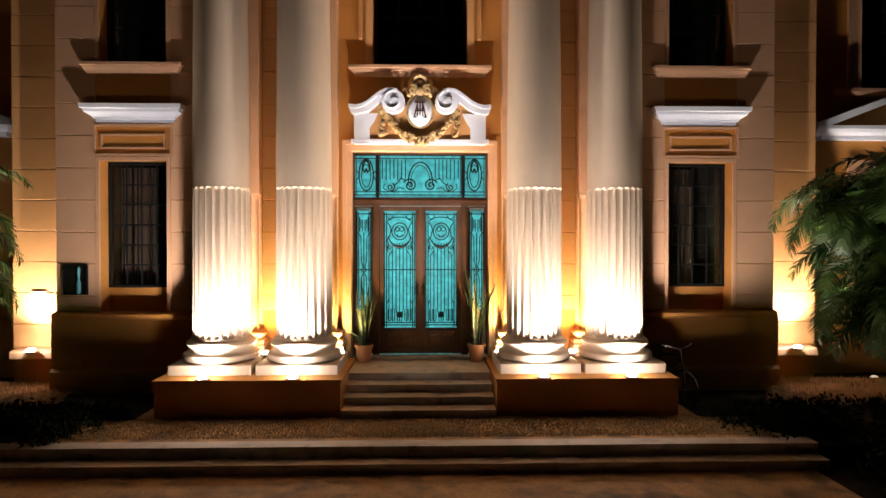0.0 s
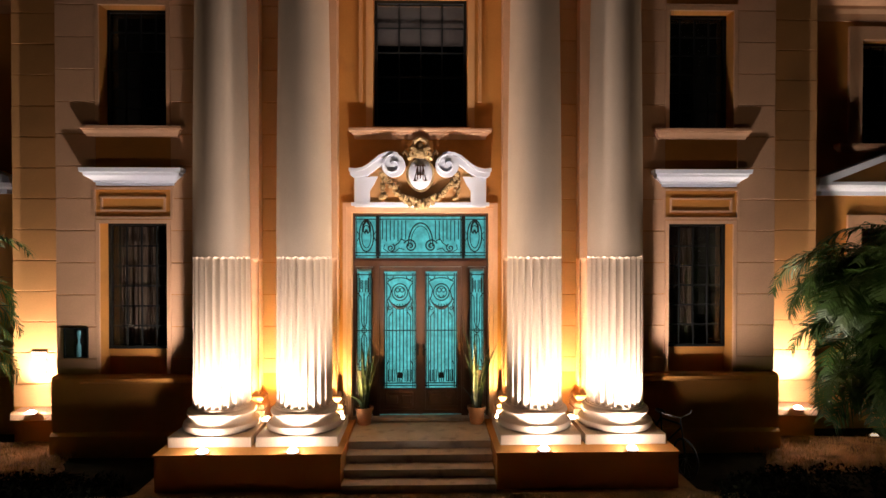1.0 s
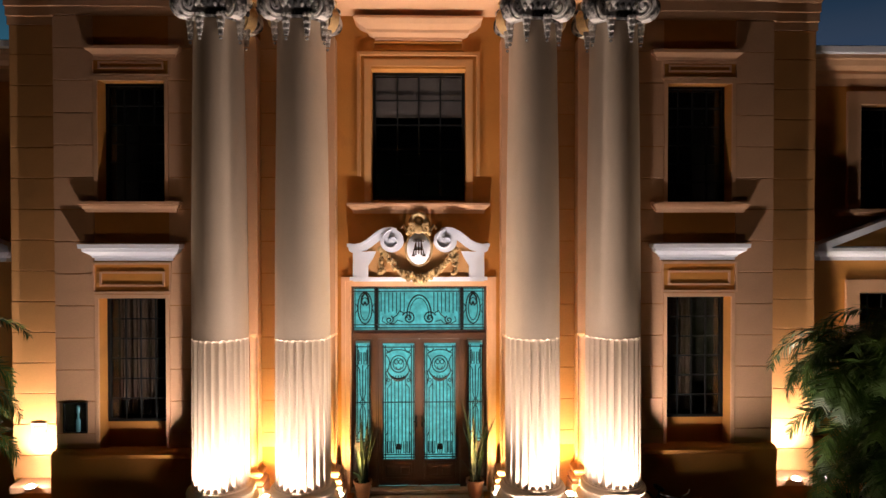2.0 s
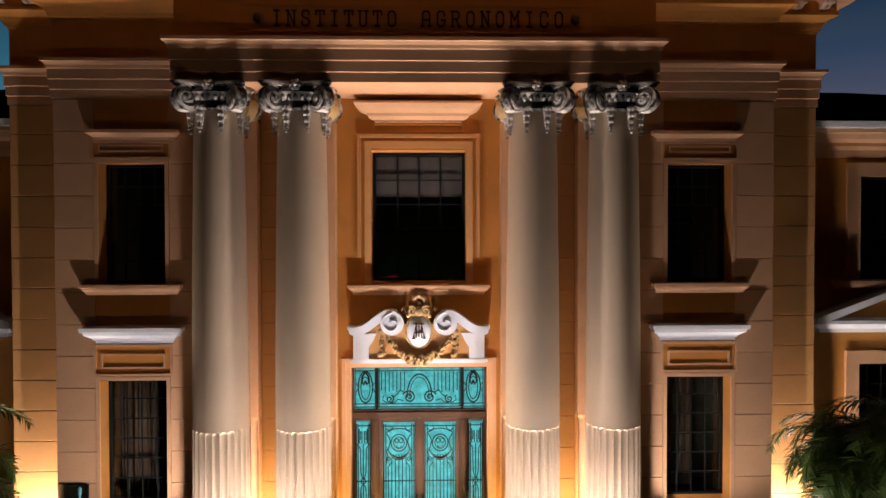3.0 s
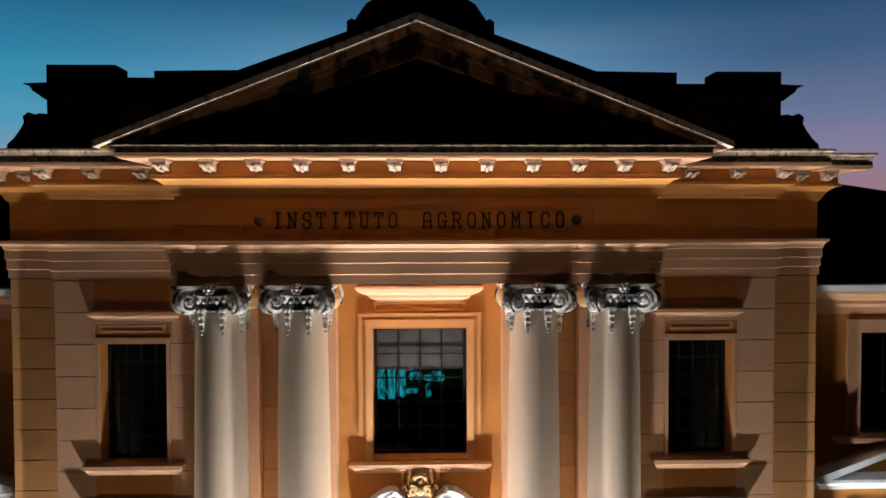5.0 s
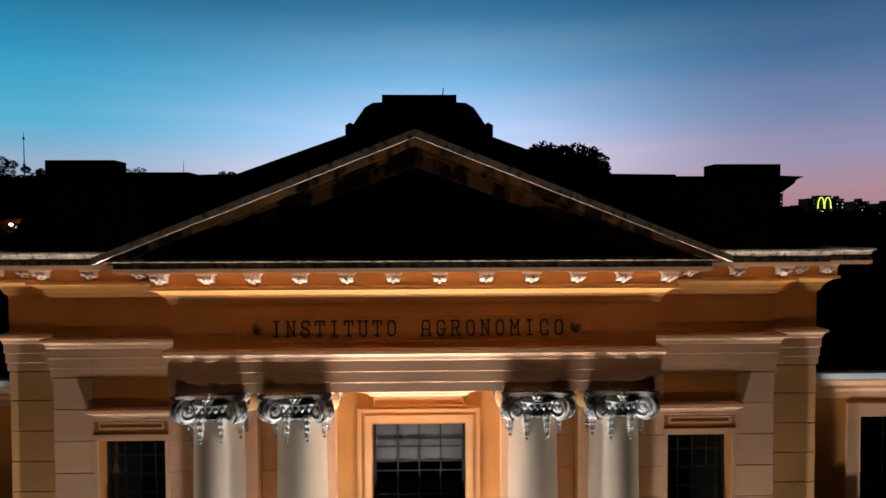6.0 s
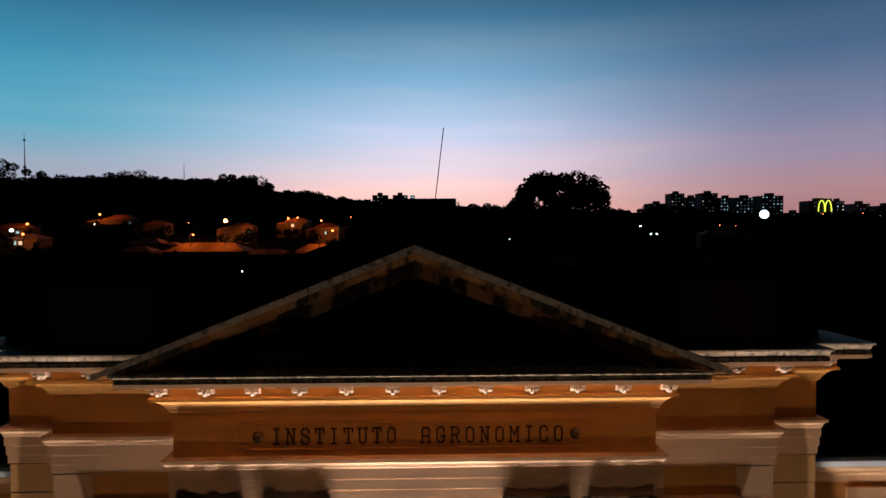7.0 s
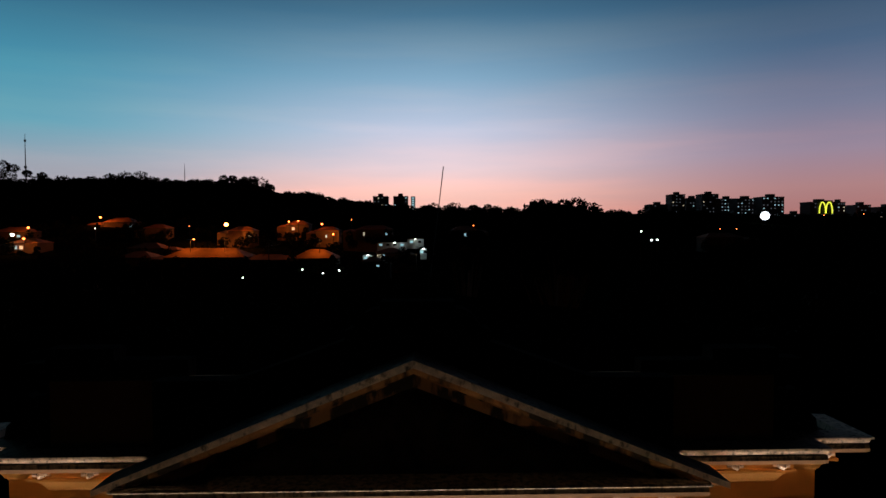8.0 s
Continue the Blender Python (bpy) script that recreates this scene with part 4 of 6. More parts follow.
for s in (-1, 1):
    a, b = sorted((s * .012, s * .798))
    leaf = part("door_leaf", ringframe(bmesh.new(), a, b, .63, 3.505, .082, 11.945, 12.03), WOOD, door, "dark wooden door leaf")
    a2, b2 = a + .083, b - .083
    box_bm = boxes((a2, b2, 11.96, 12.02, .712, 1.13))
    box(box_bm, a2 + .05, b2 - .05, 11.935, 11.962, .78, 1.06, .012)
    for q in (-1, 1):
        cx = (a2 + b2) / 2 + q * .13
        box(box_bm, cx - .09, cx + .09, 11.92, 11.937, .84, 1.0, .01)
    part("door_panel", box_bm, WOOD, leaf)
    part("pane", boxes((a2, b2, 11.985, 11.992, 1.131, 3.42)), TEAL, leaf, "teal frosted glass pane")
    part("grille", grille_leaf((a2 + b2) / 2, s), IRON, leaf, "black wrought iron grille", True)
    # handle plate and lever
    hb = boxes((s * .055 - .018, s * .055 + .018, 11.93, 11.944, 1.78, 2.0))
    tube(hb, [(s * .055, 11.93, 1.9), (s * .055, 11.88, 1.9), (s * .12, 11.875, 1.9)], .011, 6)
    part("door_handle", hb, IRON, leaf, "dark iron door handle", True)
    a, b = sorted((s * .931, s * 1.272))
    side = part("side_light", ringframe(bmesh.new(), a, b, .63, 3.505, .03, 11.95, 12.03), WOOD, door, "narrow fixed side panel of the door")
    part("door_panel", boxes((a + .031, b - .031, 11.96, 12.02, .661, 1.48)), WOOD, side)
    part("pane", boxes((a + .031, b - .031, 11.985, 11.992, 1.481, 3.42)), TEAL, side, "teal frosted glass pane")
    part("grille", grille_side((a + b) / 2), IRON, side, "black wrought iron grille", True)
part("astragal", boxes((-.032, .032, 11.925, 11.944, .63, 3.50)), WOOD, door)
part("pane", boxes((-.80, .80, 11.99, 11.995, .601, .628)), TEAL, door, "lit gap under the door")

bm = bmesh.new()
y = 11.925
for z in (3.73, 3.79, 4.44, 4.50):
    tube(bm, [(-1.27, y, z), (1.27, y, z)], .010, 5)
tube(bm, ell(0, 3.95, .24, .42, -5, 185), .015, 5)
tube(bm, ell(0, 3.95, .19, .36, -5, 185), .008, 5)
for s in (-1, 1):
    tube(bm, [(s * (.20 + x), y, 3.92 + z) for x, z in spiral(1.8, .135, .02, 34, .4)], .015, 5)
    tube(bm, [(s * (.58 + x), y, 3.88 + z) for x, z in spiral(1.5, .085, .015, 26, 2.0)], .014, 5)
    tube(bm, [(s * x, y, z) for x, z in ((.30, 4.02), (.38, 4.06), (.43, 3.98), (.50, 3.93), (.52, 3.84))], .012, 5)
    tube(bm, [(s * x, y, z) for x, z in ((.32, 3.85), (.42, 3.88), (.48, 3.82), (.60, 3.79), (.72, 3.86), (.70, 3.95))], .010, 5)
    for k in range(7):
        x = .29 + .075 * k
        tube(bm, [(s * x, y, 4.05 - (.02 * (k % 3))), (s * x, y, 4.42)], .010, 5)
    for x in (.78, .80):
        tube(bm, [(s * x, y, 3.72), (s * x, y, 4.5)], .007, 5)
    cx = s * 1.055
    tube(bm, ell(cx, 4.12, .14, .31), .013, 5)
    tube(bm, ell(cx, 4.10, .09, .22), .009, 5)
    for q in (-1, 1):
        tube(bm, [(cx + q * x, y, z) for x, z in ((0, 4.42), (.06, 4.33), (.07, 4.22), (.03, 4.17), (0, 4.24))], .022, 5)
        tube(bm, [(cx + q * .19, y, 3.73), (cx + q * .19, y, 4.5)], .007, 5)
        tube(bm, [(cx + q * x, y, z) for x, z in ((.18, 4.2), (.13, 4.12), (.18, 4.02))], .008, 5)
part("transom_grille", bm, IRON, door, "black wrought iron grille of the transom", True)
part("pane", boxes((-1.272, 1.272, 11.985, 11.992, 3.681, 4.512)), TEAL, door, "teal frosted transom glass")

# ---------------------------------------------------------------- cartouche over the door
cart = thing("door_pediment", "white swan-neck door pediment with shield and tan festoon", "ornament", "", (0, 11.67, 4.66))


def sub(z):
    return z - 4.66


bm = bmesh.new()
for s in (-1, 1):
    box(bm, *sorted((s * .95, s * 1.24)), -.15, .02, sub(4.68), sub(5.22))
    slab(bm, [(s * .955, sub(4.95)), (s * .955, sub(5.23)), (s * .80, sub(5.23)), (s * .86, sub(5.10))], -.145, .02)
box(bm, -1.30, 1.30, -.155, .02, sub(4.60) + .145, sub(4.68))
box(bm, -1.24, 1.24, -.12, .02, sub(4.66), sub(4.745))
part("surround", bm, WHITE, cart)
part("field", boxes((-.95, .95, -.115, .0, sub(4.745), sub(5.4))), TAN, cart, "tan field behind the festoon")
for s in (-1, 1):
    top = [(1.33, 5.37), (1.20, 5.355), (1.08, 5.38), (.97, 5.44), (.86, 5.53), (.75, 5.61), (.64, 5.66), (.52, 5.675), (.42, 5.65)]
    low = [(.42, 5.52), (.55, 5.53), (.66, 5.49), (.78, 5.40), (.89, 5.31), (1.0, 5.245), (1.12, 5.215), (1.25, 5.21), (1.30, 5.24)]
    bm = slab(bmesh.new(), [(s * x, sub(z)) for x, z in top + low], -.24, .0)
    slab(bm, [(s * x, sub(z + .012)) for x, z in top] + [(s * x, sub(z - .05)) for x, z in reversed(top)], -.29, .0)
    part("swan_neck", bm, WHITE, cart, "white S-curved moulding")
    part("volute", volute(bmesh.new(), .235, -.13, .13, 1.35, .019), WHITE, cart, "white scroll", True, pose(s * .50, -.16, sub(5.43), 0, 0, 0))
bm = bmesh.new()
bmesh.ops.create_uvsphere(bm, u_segments=28, v_segments=18, radius=1, matrix=Matrix.Translation((0, -.16, sub(5.28))) @ Matrix.Diagonal((.225, .09, .30, 1)))
part("shield", bm, WHITE, cart, "white oval shield", True)
part("shield_rim", tube(bmesh.new(), [(.24 * math.cos(a), -.15, sub(5.28) + .315 * math.sin(a)) for a in [2 * math.pi * i / 32 for i in range(33)]], .025, 6), GOLD, cart, "tan rim of the shield", True)
bm = bmesh.new()
for pts in ([(-.10, 5.42), (.10, 5.42)], [(-.05, 5.45), (-.05, 5.16)], [(.05, 5.45), (.05, 5.16)], [(-.11, 5.14), (-.04, 5.44)], [(.11, 5.14), (.04, 5.44)], [(-.07, 5.26), (.07, 5.26)], [(0, 5.44), (0, 5.18)], [(-.13, 5.145), (-.07, 5.145)], [(.07, 5.145), (.13, 5.145)]):
    tube(bm, [(x, -.165 - .098 * math.sqrt(max(.1, 1 - (x / .225) ** 2 - ((z - 5.28) / .30) ** 2)), sub(z)) for x, z in pts], .010, 5)
part("emblem", bm, TEXT, cart, "dark interlaced bars on the shield")
bm = bmesh.new()
for s in (-1, 1):
    tube(bm, [(s * (.13 + x), -.20, sub(5.66) + z) for x, z in spiral(1.6, .10, .02, 26, 1.0)], .032, 6)
    tube(bm, [(s * .22, -.14, sub(5.62)), (s * .29, -.12, sub(5.72)), (s * .33, -.1, sub(5.66))], .03, 6)
    bmesh.ops.create_uvsphere(bm, u_segments=10, v_segments=8, radius=.05, matrix=Matrix.Translation((s * .2, -.17, sub(5.58))))
bmesh.ops.create_uvsphere(bm, u_segments=14, v_segments=10, radius=.10, matrix=Matrix.Translation((0, -.17, sub(5.66))) @ Matrix.Diagonal((1.1, .8, 1.1, 1)))
tube(bm, [(-.14, -.14, sub(5.78)), (-.10, -.17, sub(5.90)), (0, -.18, sub(5.95)), (.10, -.17, sub(5.90)), (.14, -.14, sub(5.78))], .045, 8)
bmesh.ops.create_uvsphere(bm, u_segments=12, v_segments=8, radius=.07, matrix=Matrix.Translation((0, -.14, sub(5.80))))
part("crest", bm, GOLD, cart, "tan carved crest over the shield", True)
bm = bmesh.new()
rg = random.Random(3)
for i in range(46):
    u = i / 45 * 2 - 1
    x = u * .64
    z = 4.72 + .47 * abs(u) ** 2.0
    w = .045 + .035 * (1 - abs(u))
    for k in range(3):
        bmesh.ops.create_icosphere(bm, subdivisions=1, radius=w * (.55 + .3 * rg.random()), matrix=Matrix.Translation((x + rg.uniform(-.02, .02), -.13 - rg.random() * .08, sub(z) + rg.uniform(-w, w))))
part("festoon", bm, GOLD, cart, "tan fruit and leaf festoon", True)
for s in (-1, 1):
    bm = bmesh.new()
    for i in range(9):
        for k in range(3):
            w = .055 * (1.0 if i % 4 else 1.35) * (1 - .02 * i)
            bmesh.ops.create_icosphere(bm, subdivisions=1, radius=w * (.6 + .3 * rg.random()), matrix=Matrix.Translation((s * .69 + rg.uniform(-.05, .05), -.14 - .05 * rg.random(), sub(5.27 - i * .055) + rg.uniform(-.02, .02))))
    part("drop", bm, GOLD, cart, "tan hanging fruit drop", True)

# ---------------------------------------------------------------- inscription
structure("frieze_panel", ringframe(bmesh.new(), -3.0, 3.0, 10.50, 10.97, .025, 10.385, 10.405), OCHRE, "thin raised border round the inscription")


STROKES = {
    "I": ["50 0 50 100", "25 0 75 0", "25 100 75 100"],
    "N": ["18 0 18 100", "82 0 82 100", "18 100 82 0", "2 100 22 100", "66 100 98 100", "2 0 34 0"],
    "S": ["86 74 84 90 70 100 32 100 16 88 16 66 30 54 70 46 86 34 86 12 70 0 30 0 16 10 14 28"],
    "T": ["50 0 50 100", "8 100 92 100", "8 100 8 76", "92 100 92 76", "28 0 72 0"],
    "U": ["18 100 18 14 34 0 66 0 82 14 82 100", "2 100 36 100", "64 100 98 100"],
    "O": ["50 0 28 4 14 22 14 78 28 96 50 100 72 96 86 78 86 22 72 4 50 0"],
    "A": ["14 0 14 84 28 100 72 100 86 84 86 0", "14 42 86 42", "0 0 30 0", "70 0 100 0"],
    "G": ["86 72 84 88 70 100 32 100 14 84 14 16 32 0 70 0 86 14 86 42", "54 42 98 42"],
    "R": ["16 0 16 100", "2 100 66 100 84 88 84 62 66 50 16 50", "52 50 84 0", "2 0 32 0", "72 0 98 0"],
    "M": ["14 0 14 100", "86 0 86 100", "14 100 50 44 86 100", "0 0 30 0", "70 0 100 0", "0 100 18 100", "82 100 100 100"],
    "C": ["86 72 84 88 70 100 32 100 14 84 14 16 32 0 70 0 84 12 86 28"],
}


def letter_mesh(ch, w, h, thick, depth):
    """A slab-serif capital cut from flat metal bars, standing in the x-z plane."""
    bm = bmesh.new()
    k = 0
    for line in STROKES[ch]:
        n = [float(v) / 100 for v in line.split()]
        pts = [Vector((n[i] * w, n[i + 1] * h)) for i in range(0, len(n), 2)]
        for a, b in zip(pts, pts[1:]):
            d = (b - a).normalized() * thick * .45
            q = Vector((-d.y, d.x))
            k += 1
            slab(bm, [tuple(a - d + q), tuple(b + d + q), tuple(b + d - q), tuple(a - d - q)], -depth - .0006 * k, 0)
    return bm


def lettering(text, x0, pitch, zc, h, y):
    root = thing("inscription", "dark metal slab-serif capital letters fixed on the frieze", "lettering", "words of the inscription", (x0, y, zc - h / 2))
    for i, ch in enumerate(text):
        part("letter", letter_mesh(ch, .165, h, .028, .014), TEXT, root, "", False, pose(pitch * i, 0, 0))
    return root


lettering("INSTITUTO", -2.44, .2415, 10.735, .25, 10.40)
lettering("AGRONOMICO", .07, .2505, 10.735, .25, 10.40)
for x in (-2.66, 2.70):
    bm = lathe_y(bmesh.new(), .095, 10.375, 10.402, 24)
    for i in range(8):
        a = i * math.pi / 4
        bmesh.ops.create_icosphere(bm, subdivisions=1, radius=.03, matrix=Matrix.Translation((x * 0 + .055 * math.cos(a), 10.372, .055 * math.sin(a))))
    o = part("rosette", bm, SMUDGE, None, "small round rosette beside the inscription", True, pose(x, 0, 10.735))
    tagged(o, category="rosette")

# ---------------------------------------------------------------- small wall things
pq = thing("plaque", "pale framed notice plaque on the corner pier", "plaque", "", (-7.50, 12.22, 1.615))
part("frame", ringframe(bmesh.new(), -.14, .14, -.20, .20, .018, -.035, 0), GREY, pq)
part("sheet", boxes((-.122, .122, -.022, 0, -.182, .182)), mat("grey_notice", (.05, .065, .085), .4, 6, .1, 0), pq)
for i in range(6):
    part("text_bar", boxes((-.09, .09 - .03 * (i % 3), -.025, -.021, .10 - .045 * i, .118 - .045 * i)), GREY, pq)
part("hood", boxes((-.15, .15, -.05, 0, .201, .225)), GREY, pq)
nb = thing("wall_showcase", "small dark glazed wall showcase with a modelled teal reflection", "showcase", "", (-6.47, 11.65, 2.10))
part("case", ringframe(bmesh.new(), -.22, .22, -.285, .285, .02, -.05, 0), IRON, nb)
part("backing", boxes((-.2, .2, -.01, 0, -.265, .265)), DARK, nb)
# Reflected teal streak on the glass, modelled as a coloured form behind it.
part("bottle", lathe(bmesh.new(), [(.035, -.26), (.04, -.25), (.04, -.05), (.02, 0), (.018, .08), (.03, .1), (.035, .2), (.02, .24)], 14, (.06, -.035, 0)), mat("teal_reflection", (.10, .30, .36), .2, 10, .2, 0), nb, "teal reflection modelled as a form", True)
part("case_glass", boxes((-.2, .2, -.048, -.044, -.265, .265)), PANE, nb).visible_shadow = False


# ---------------------------------------------------------------- flood lamps
def flood_lamp(x, y, z, label, group, lens=None, arm=0):
    f = thing("flood_lamp", label, "flood lamp", group, (x, y, z))
    part("base", lathe(bmesh.new(), [(.075, 0), (.08, .006), (.095, .024), (.10, .036), (.09, .036), (.07, .024), (.05, .022)], 24), GREY, f, "", True)
    part("lens", lathe(bmesh.new(), [(.072, .026), (.070, .05), (.055, .068), (.03, .08), (.004, .084)], 20), lens or LAMP, f, "glowing lamp dome", True)
    if arm:
        part("bracket", boxes((-.02, .02, 0, arm, -.018, .004)), IRON, f)
    return f


for sx in (-1, 1):
    for cx in (2.03, 3.47):
        flood_lamp(sx * cx, 9.84, .60, "small glowing flood lamp on the edge of the podium", "column flood lamps", None)
    for cx, cy in ((2.75, 11.02), (1.45, 11.10)):
        flood_lamp(sx * cx, cy, .77, "small warm flood lamp between the columns", "warm flood lamps", AMBERLAMP)
    flood_lamp(sx * 7.40, 11.76, .71, "small glowing flood lamp bracketed to the pier shelf", "pier flood lamps", None, .10)
    flood_lamp(sx * 9.3, 12.25, -.006, "small flood lamp on the soil before the wing", "wing flood lamps", DIMLAMP)


for sx in (-1, 1):
    # Added bodies for the front fill lights, out of view.
    flood_lamp(sx * 6.3, 4.3, -.29, "unseen fill lamp added on the forecourt", "garden flood lamps", DIMLAMP)
    # Rim added in the paving where the column fill starts; no known lamp.
    up = thing("recessed_uplight", "uplight ring added in the paving for the column fill", "uplight", "uplights before the steps", (sx * .85, 9.5, 0))
    part("rim", lathe(bmesh.new(), [(.085, -.29), (.085, -.005), (.075, .004), (.066, -.005), (.066, -.10)], 20, cap=False), IRON, up, "", True)

# ---------------------------------------------------------------- plants
def snake_plant(x, y, z, seed, tall):
    rg = random.Random(seed)
    p = thing("potted_plant", "snake plant with upright mottled blades in a clay pot", "potted plant", "plants beside the door", (x, y, z))
    pot = part("pot", lathe(bmesh.new(), [(.115, 0), (.125, .02), (.155, .27), (.175, .275), (.178, .33), (.150, .33), (.145, .28)], 28, cap=False), CLAY, p, "terracotta pot", True)
    part("soil", lathe(bmesh.new(), [(.12, .26), (.147, .285)], 20), LAWN, p)
    for i in range(15):
        a = rg.uniform(0, 2 * math.pi)
        h = tall * rg.uniform(.55, 1.0)
        lean = rg.uniform(.05, .30) * h
        w = rg.uniform(.026, .042)
        if i == 0:
            lean, h = .42, tall * .42
        base = Vector((.07 * math.cos(a), .07 * math.sin(a), .28))
        d = Vector((math.cos(a), math.sin(a), 0))
        side = Vector((-math.sin(a + .5), math.cos(a + .5), 0))
        bm = bmesh.new()
        L, R, M = [], [], []
        for k in range(8):
            u = k / 7
            c = base + d * (lean * u ** 1.8) + Vector((0, 0, h * (u - (.35 * u * u if i == 0 else 0)))) + side * (.02 * math.sin(u * 5 + i))
            ww = w * (1 - u ** 3) * (.6 + .8 * u * (1 - u) * 2)
            L.append(bm.verts.new(c - side * ww))
            M.append(bm.verts.new(c - d * ww * .35))
            R.append(bm.verts.new(c + side * ww))
        for k in range(7):
            bm.faces.new((L[k], M[k], M[k + 1], L[k + 1]))
            bm.faces.new((M[k], R[k], R[k + 1], M[k + 1]))
        part("leaf", bm, SNAKE, p, "", True)
    return p


snake_plant(-1.07, 11.60, .54, 5, 1.35)
snake_plant(1.07, 11.60, .54, 9, 1.8)


def frond_mesh(length, droop, pairs, leaf, seed):
    """One feather leaf that starts at the origin and grows along +x."""
    rg = random.Random(seed)
    bm = bmesh.new()
    pts, n = [], 12
    ang = radians(72)
    p = Vector((0, 0, 0))
    for i in range(n + 1):
        pts.append(p.copy())
        a = ang - droop * (i / n) ** 1.3
        p += Vector((math.cos(a), 0, math.sin(a))) * (length / n)
    tube(bm, pts, .012, 4, taper=[1 - .85 * i / n for i in range(n + 1)])
    for k in range(pairs):
        u = .16 + .84 * k / pairs
        f = u * n
        i = min(int(f), n - 1)
        c = pts[i].lerp(pts[i + 1], f - i)
        t = (pts[i + 1] - pts[i]).normalized()
        ll = leaf * (math.sin(math.pi * min(1, .15 + u * .85)) * .8 + .3)
        for s in (-1, 1):
            d = (t * rg.uniform(.55, .85) + Vector((0, s, 0)) * rg.uniform(.7, 1.0) + Vector((0, 0, rg.uniform(-.05, .35)))).normalized()
            sag = Vector((0, 0, -ll * rg.uniform(.18, .5)))
            w = t * .015
            a0, a1 = c + w, c - w
            m1 = c + d * ll * .55 + sag * .22
            e = c + d * ll + sag
            v = [bm.verts.new(q) for q in (a1, a0, m1 + w * 1.1, m1 - w * 1.1, e)]
            bm.faces.new((v[0], v[1], v[2], v[3]))
            bm.faces.new((v[3], v[2], v[4]))
    me = bpy.data.meshes.new("frond")
    bm.to_mesh(me)
    bm.free()
    me.materials.append(LEAF)
    return me


FRONDS = [frond_mesh(rl, dr + .25, 50, lf, 20 + i) for i, (rl, dr, lf) in enumerate(((2.3, 2.5, .55), (2.1, 2.9, .5), (2.5, 2.1, .6), (1.9, 3.1, .5)))]


def areca(x, y, seed, stems, height, spread, count, label, low=.45):
    rg = random.Random(seed)
    p = thing("palm", label, "palm", "", (x, y, 0))
    for i in range(stems):
        a = rg.uniform(0, 2 * math.pi)
        r0, r1 = rg.uniform(.05, .3), rg.uniform(.2, 1.0) * spread
        h = height * rg.uniform(low, 1.0)
        c, s = math.cos(a), math.sin(a)
        bm = tube(bmesh.new(), [(c * (r0 + (r1 - r0) * u ** 1.4), s * (r0 + (r1 - r0) * u ** 1.4), h * u - .02) for u in (0, .25, .5, .75, 1)], .035, 7, taper=(1.2, 1, .95, .85, .7))
        part("stem", bm, SHRUB, p, "", True)
        for k in range(count):
            b = 2 * math.pi * (k + rg.random() * .6) / count + i
            o = new("frond", FRONDS[rg.randrange(4)])
            o.parent = p
            sc = rg.uniform(.72, 1.05)
            o.matrix_basis = Matrix.Translation((c * r1, s * r1, h - .15 * (k % 3))) @ pose(0, 0, 0, rg.uniform(-15, 15), rg.uniform(-4, 26), math.degrees(b)) @ Matrix.Diagonal((sc, sc, sc, 1))
    return p


areca(8.45, 9.7, 4, 30, 3.6, 1.0, 14, "large clump of areca palm with arching feather leaves", .3)
areca(10.1, 9.8, 14, 26, 4.1, 1.1, 14, "second clump of areca palm beside the larger one", .3)
areca(-8.6, 9.9, 8, 9, 3.2, .6, 9, "areca palm with arching feather leaves beside the pier")


def leaf_mass(name, spots, leaf, per, material, label, seed, category=""):
    """Many small leaves scattered on mounds (x, y, z, rx, ry, rz)."""
    rg = np.random.default_rng(seed)
    verts, faces = [], []
    for cx, cy, cz, rx, ry, rz in spots:
        d = rg.normal(size=(per, 3))
        d /= np.linalg.norm(d, axis=1)[:, None]
        rad = rg.uniform(.45, 1.05, per) ** .6
        c = np.array((cx, cy, cz)) + d * rad[:, None] * np.array((rx, ry, rz))
        u = rg.normal(size=(per, 3))
        u /= np.linalg.norm(u, axis=1)[:, None]
        w = np.cross(u, rg.normal(size=(per, 3)))
        w /= np.linalg.norm(w, axis=1)[:, None]
        s = leaf * rg.uniform(.5, 1.3, per)[:, None]
        quad = np.stack([c - u * s, c - w * s * .45, c + u * s, c + w * s * .45], 1)
        verts.append(quad.reshape(-1, 3))
        k = sum(len(v) for v in verts[:-1])
        faces += [(k + 4 * i, k + 4 * i + 1, k + 4 * i + 2, k + 4 * i + 3) for i in range(per)]
    me = bpy.data.meshes.new(name)
    me.from_pydata(np.concatenate(verts).tolist(), [], faces)
    me.materials.append(material)
    ob = tagged(new(name, me), label, category, kind="stuff")
    return ob


rg = random.Random(12)
spots = [(rg.choice((-1, 1)) * rg.uniform(5.75, 11), rg.uniform(6.2, 10.2), -.1, .45, .45, .34) for i in range(230)]
spots += [(sx * rg.uniform(4.9, 6.2), rg.uniform(8.7, 10.0), .0, .35, .3, .26) for sx in (-1, 1) for i in range(26)]
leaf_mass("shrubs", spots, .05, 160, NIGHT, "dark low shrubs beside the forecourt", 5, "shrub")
rgn = np.random.default_rng(4)


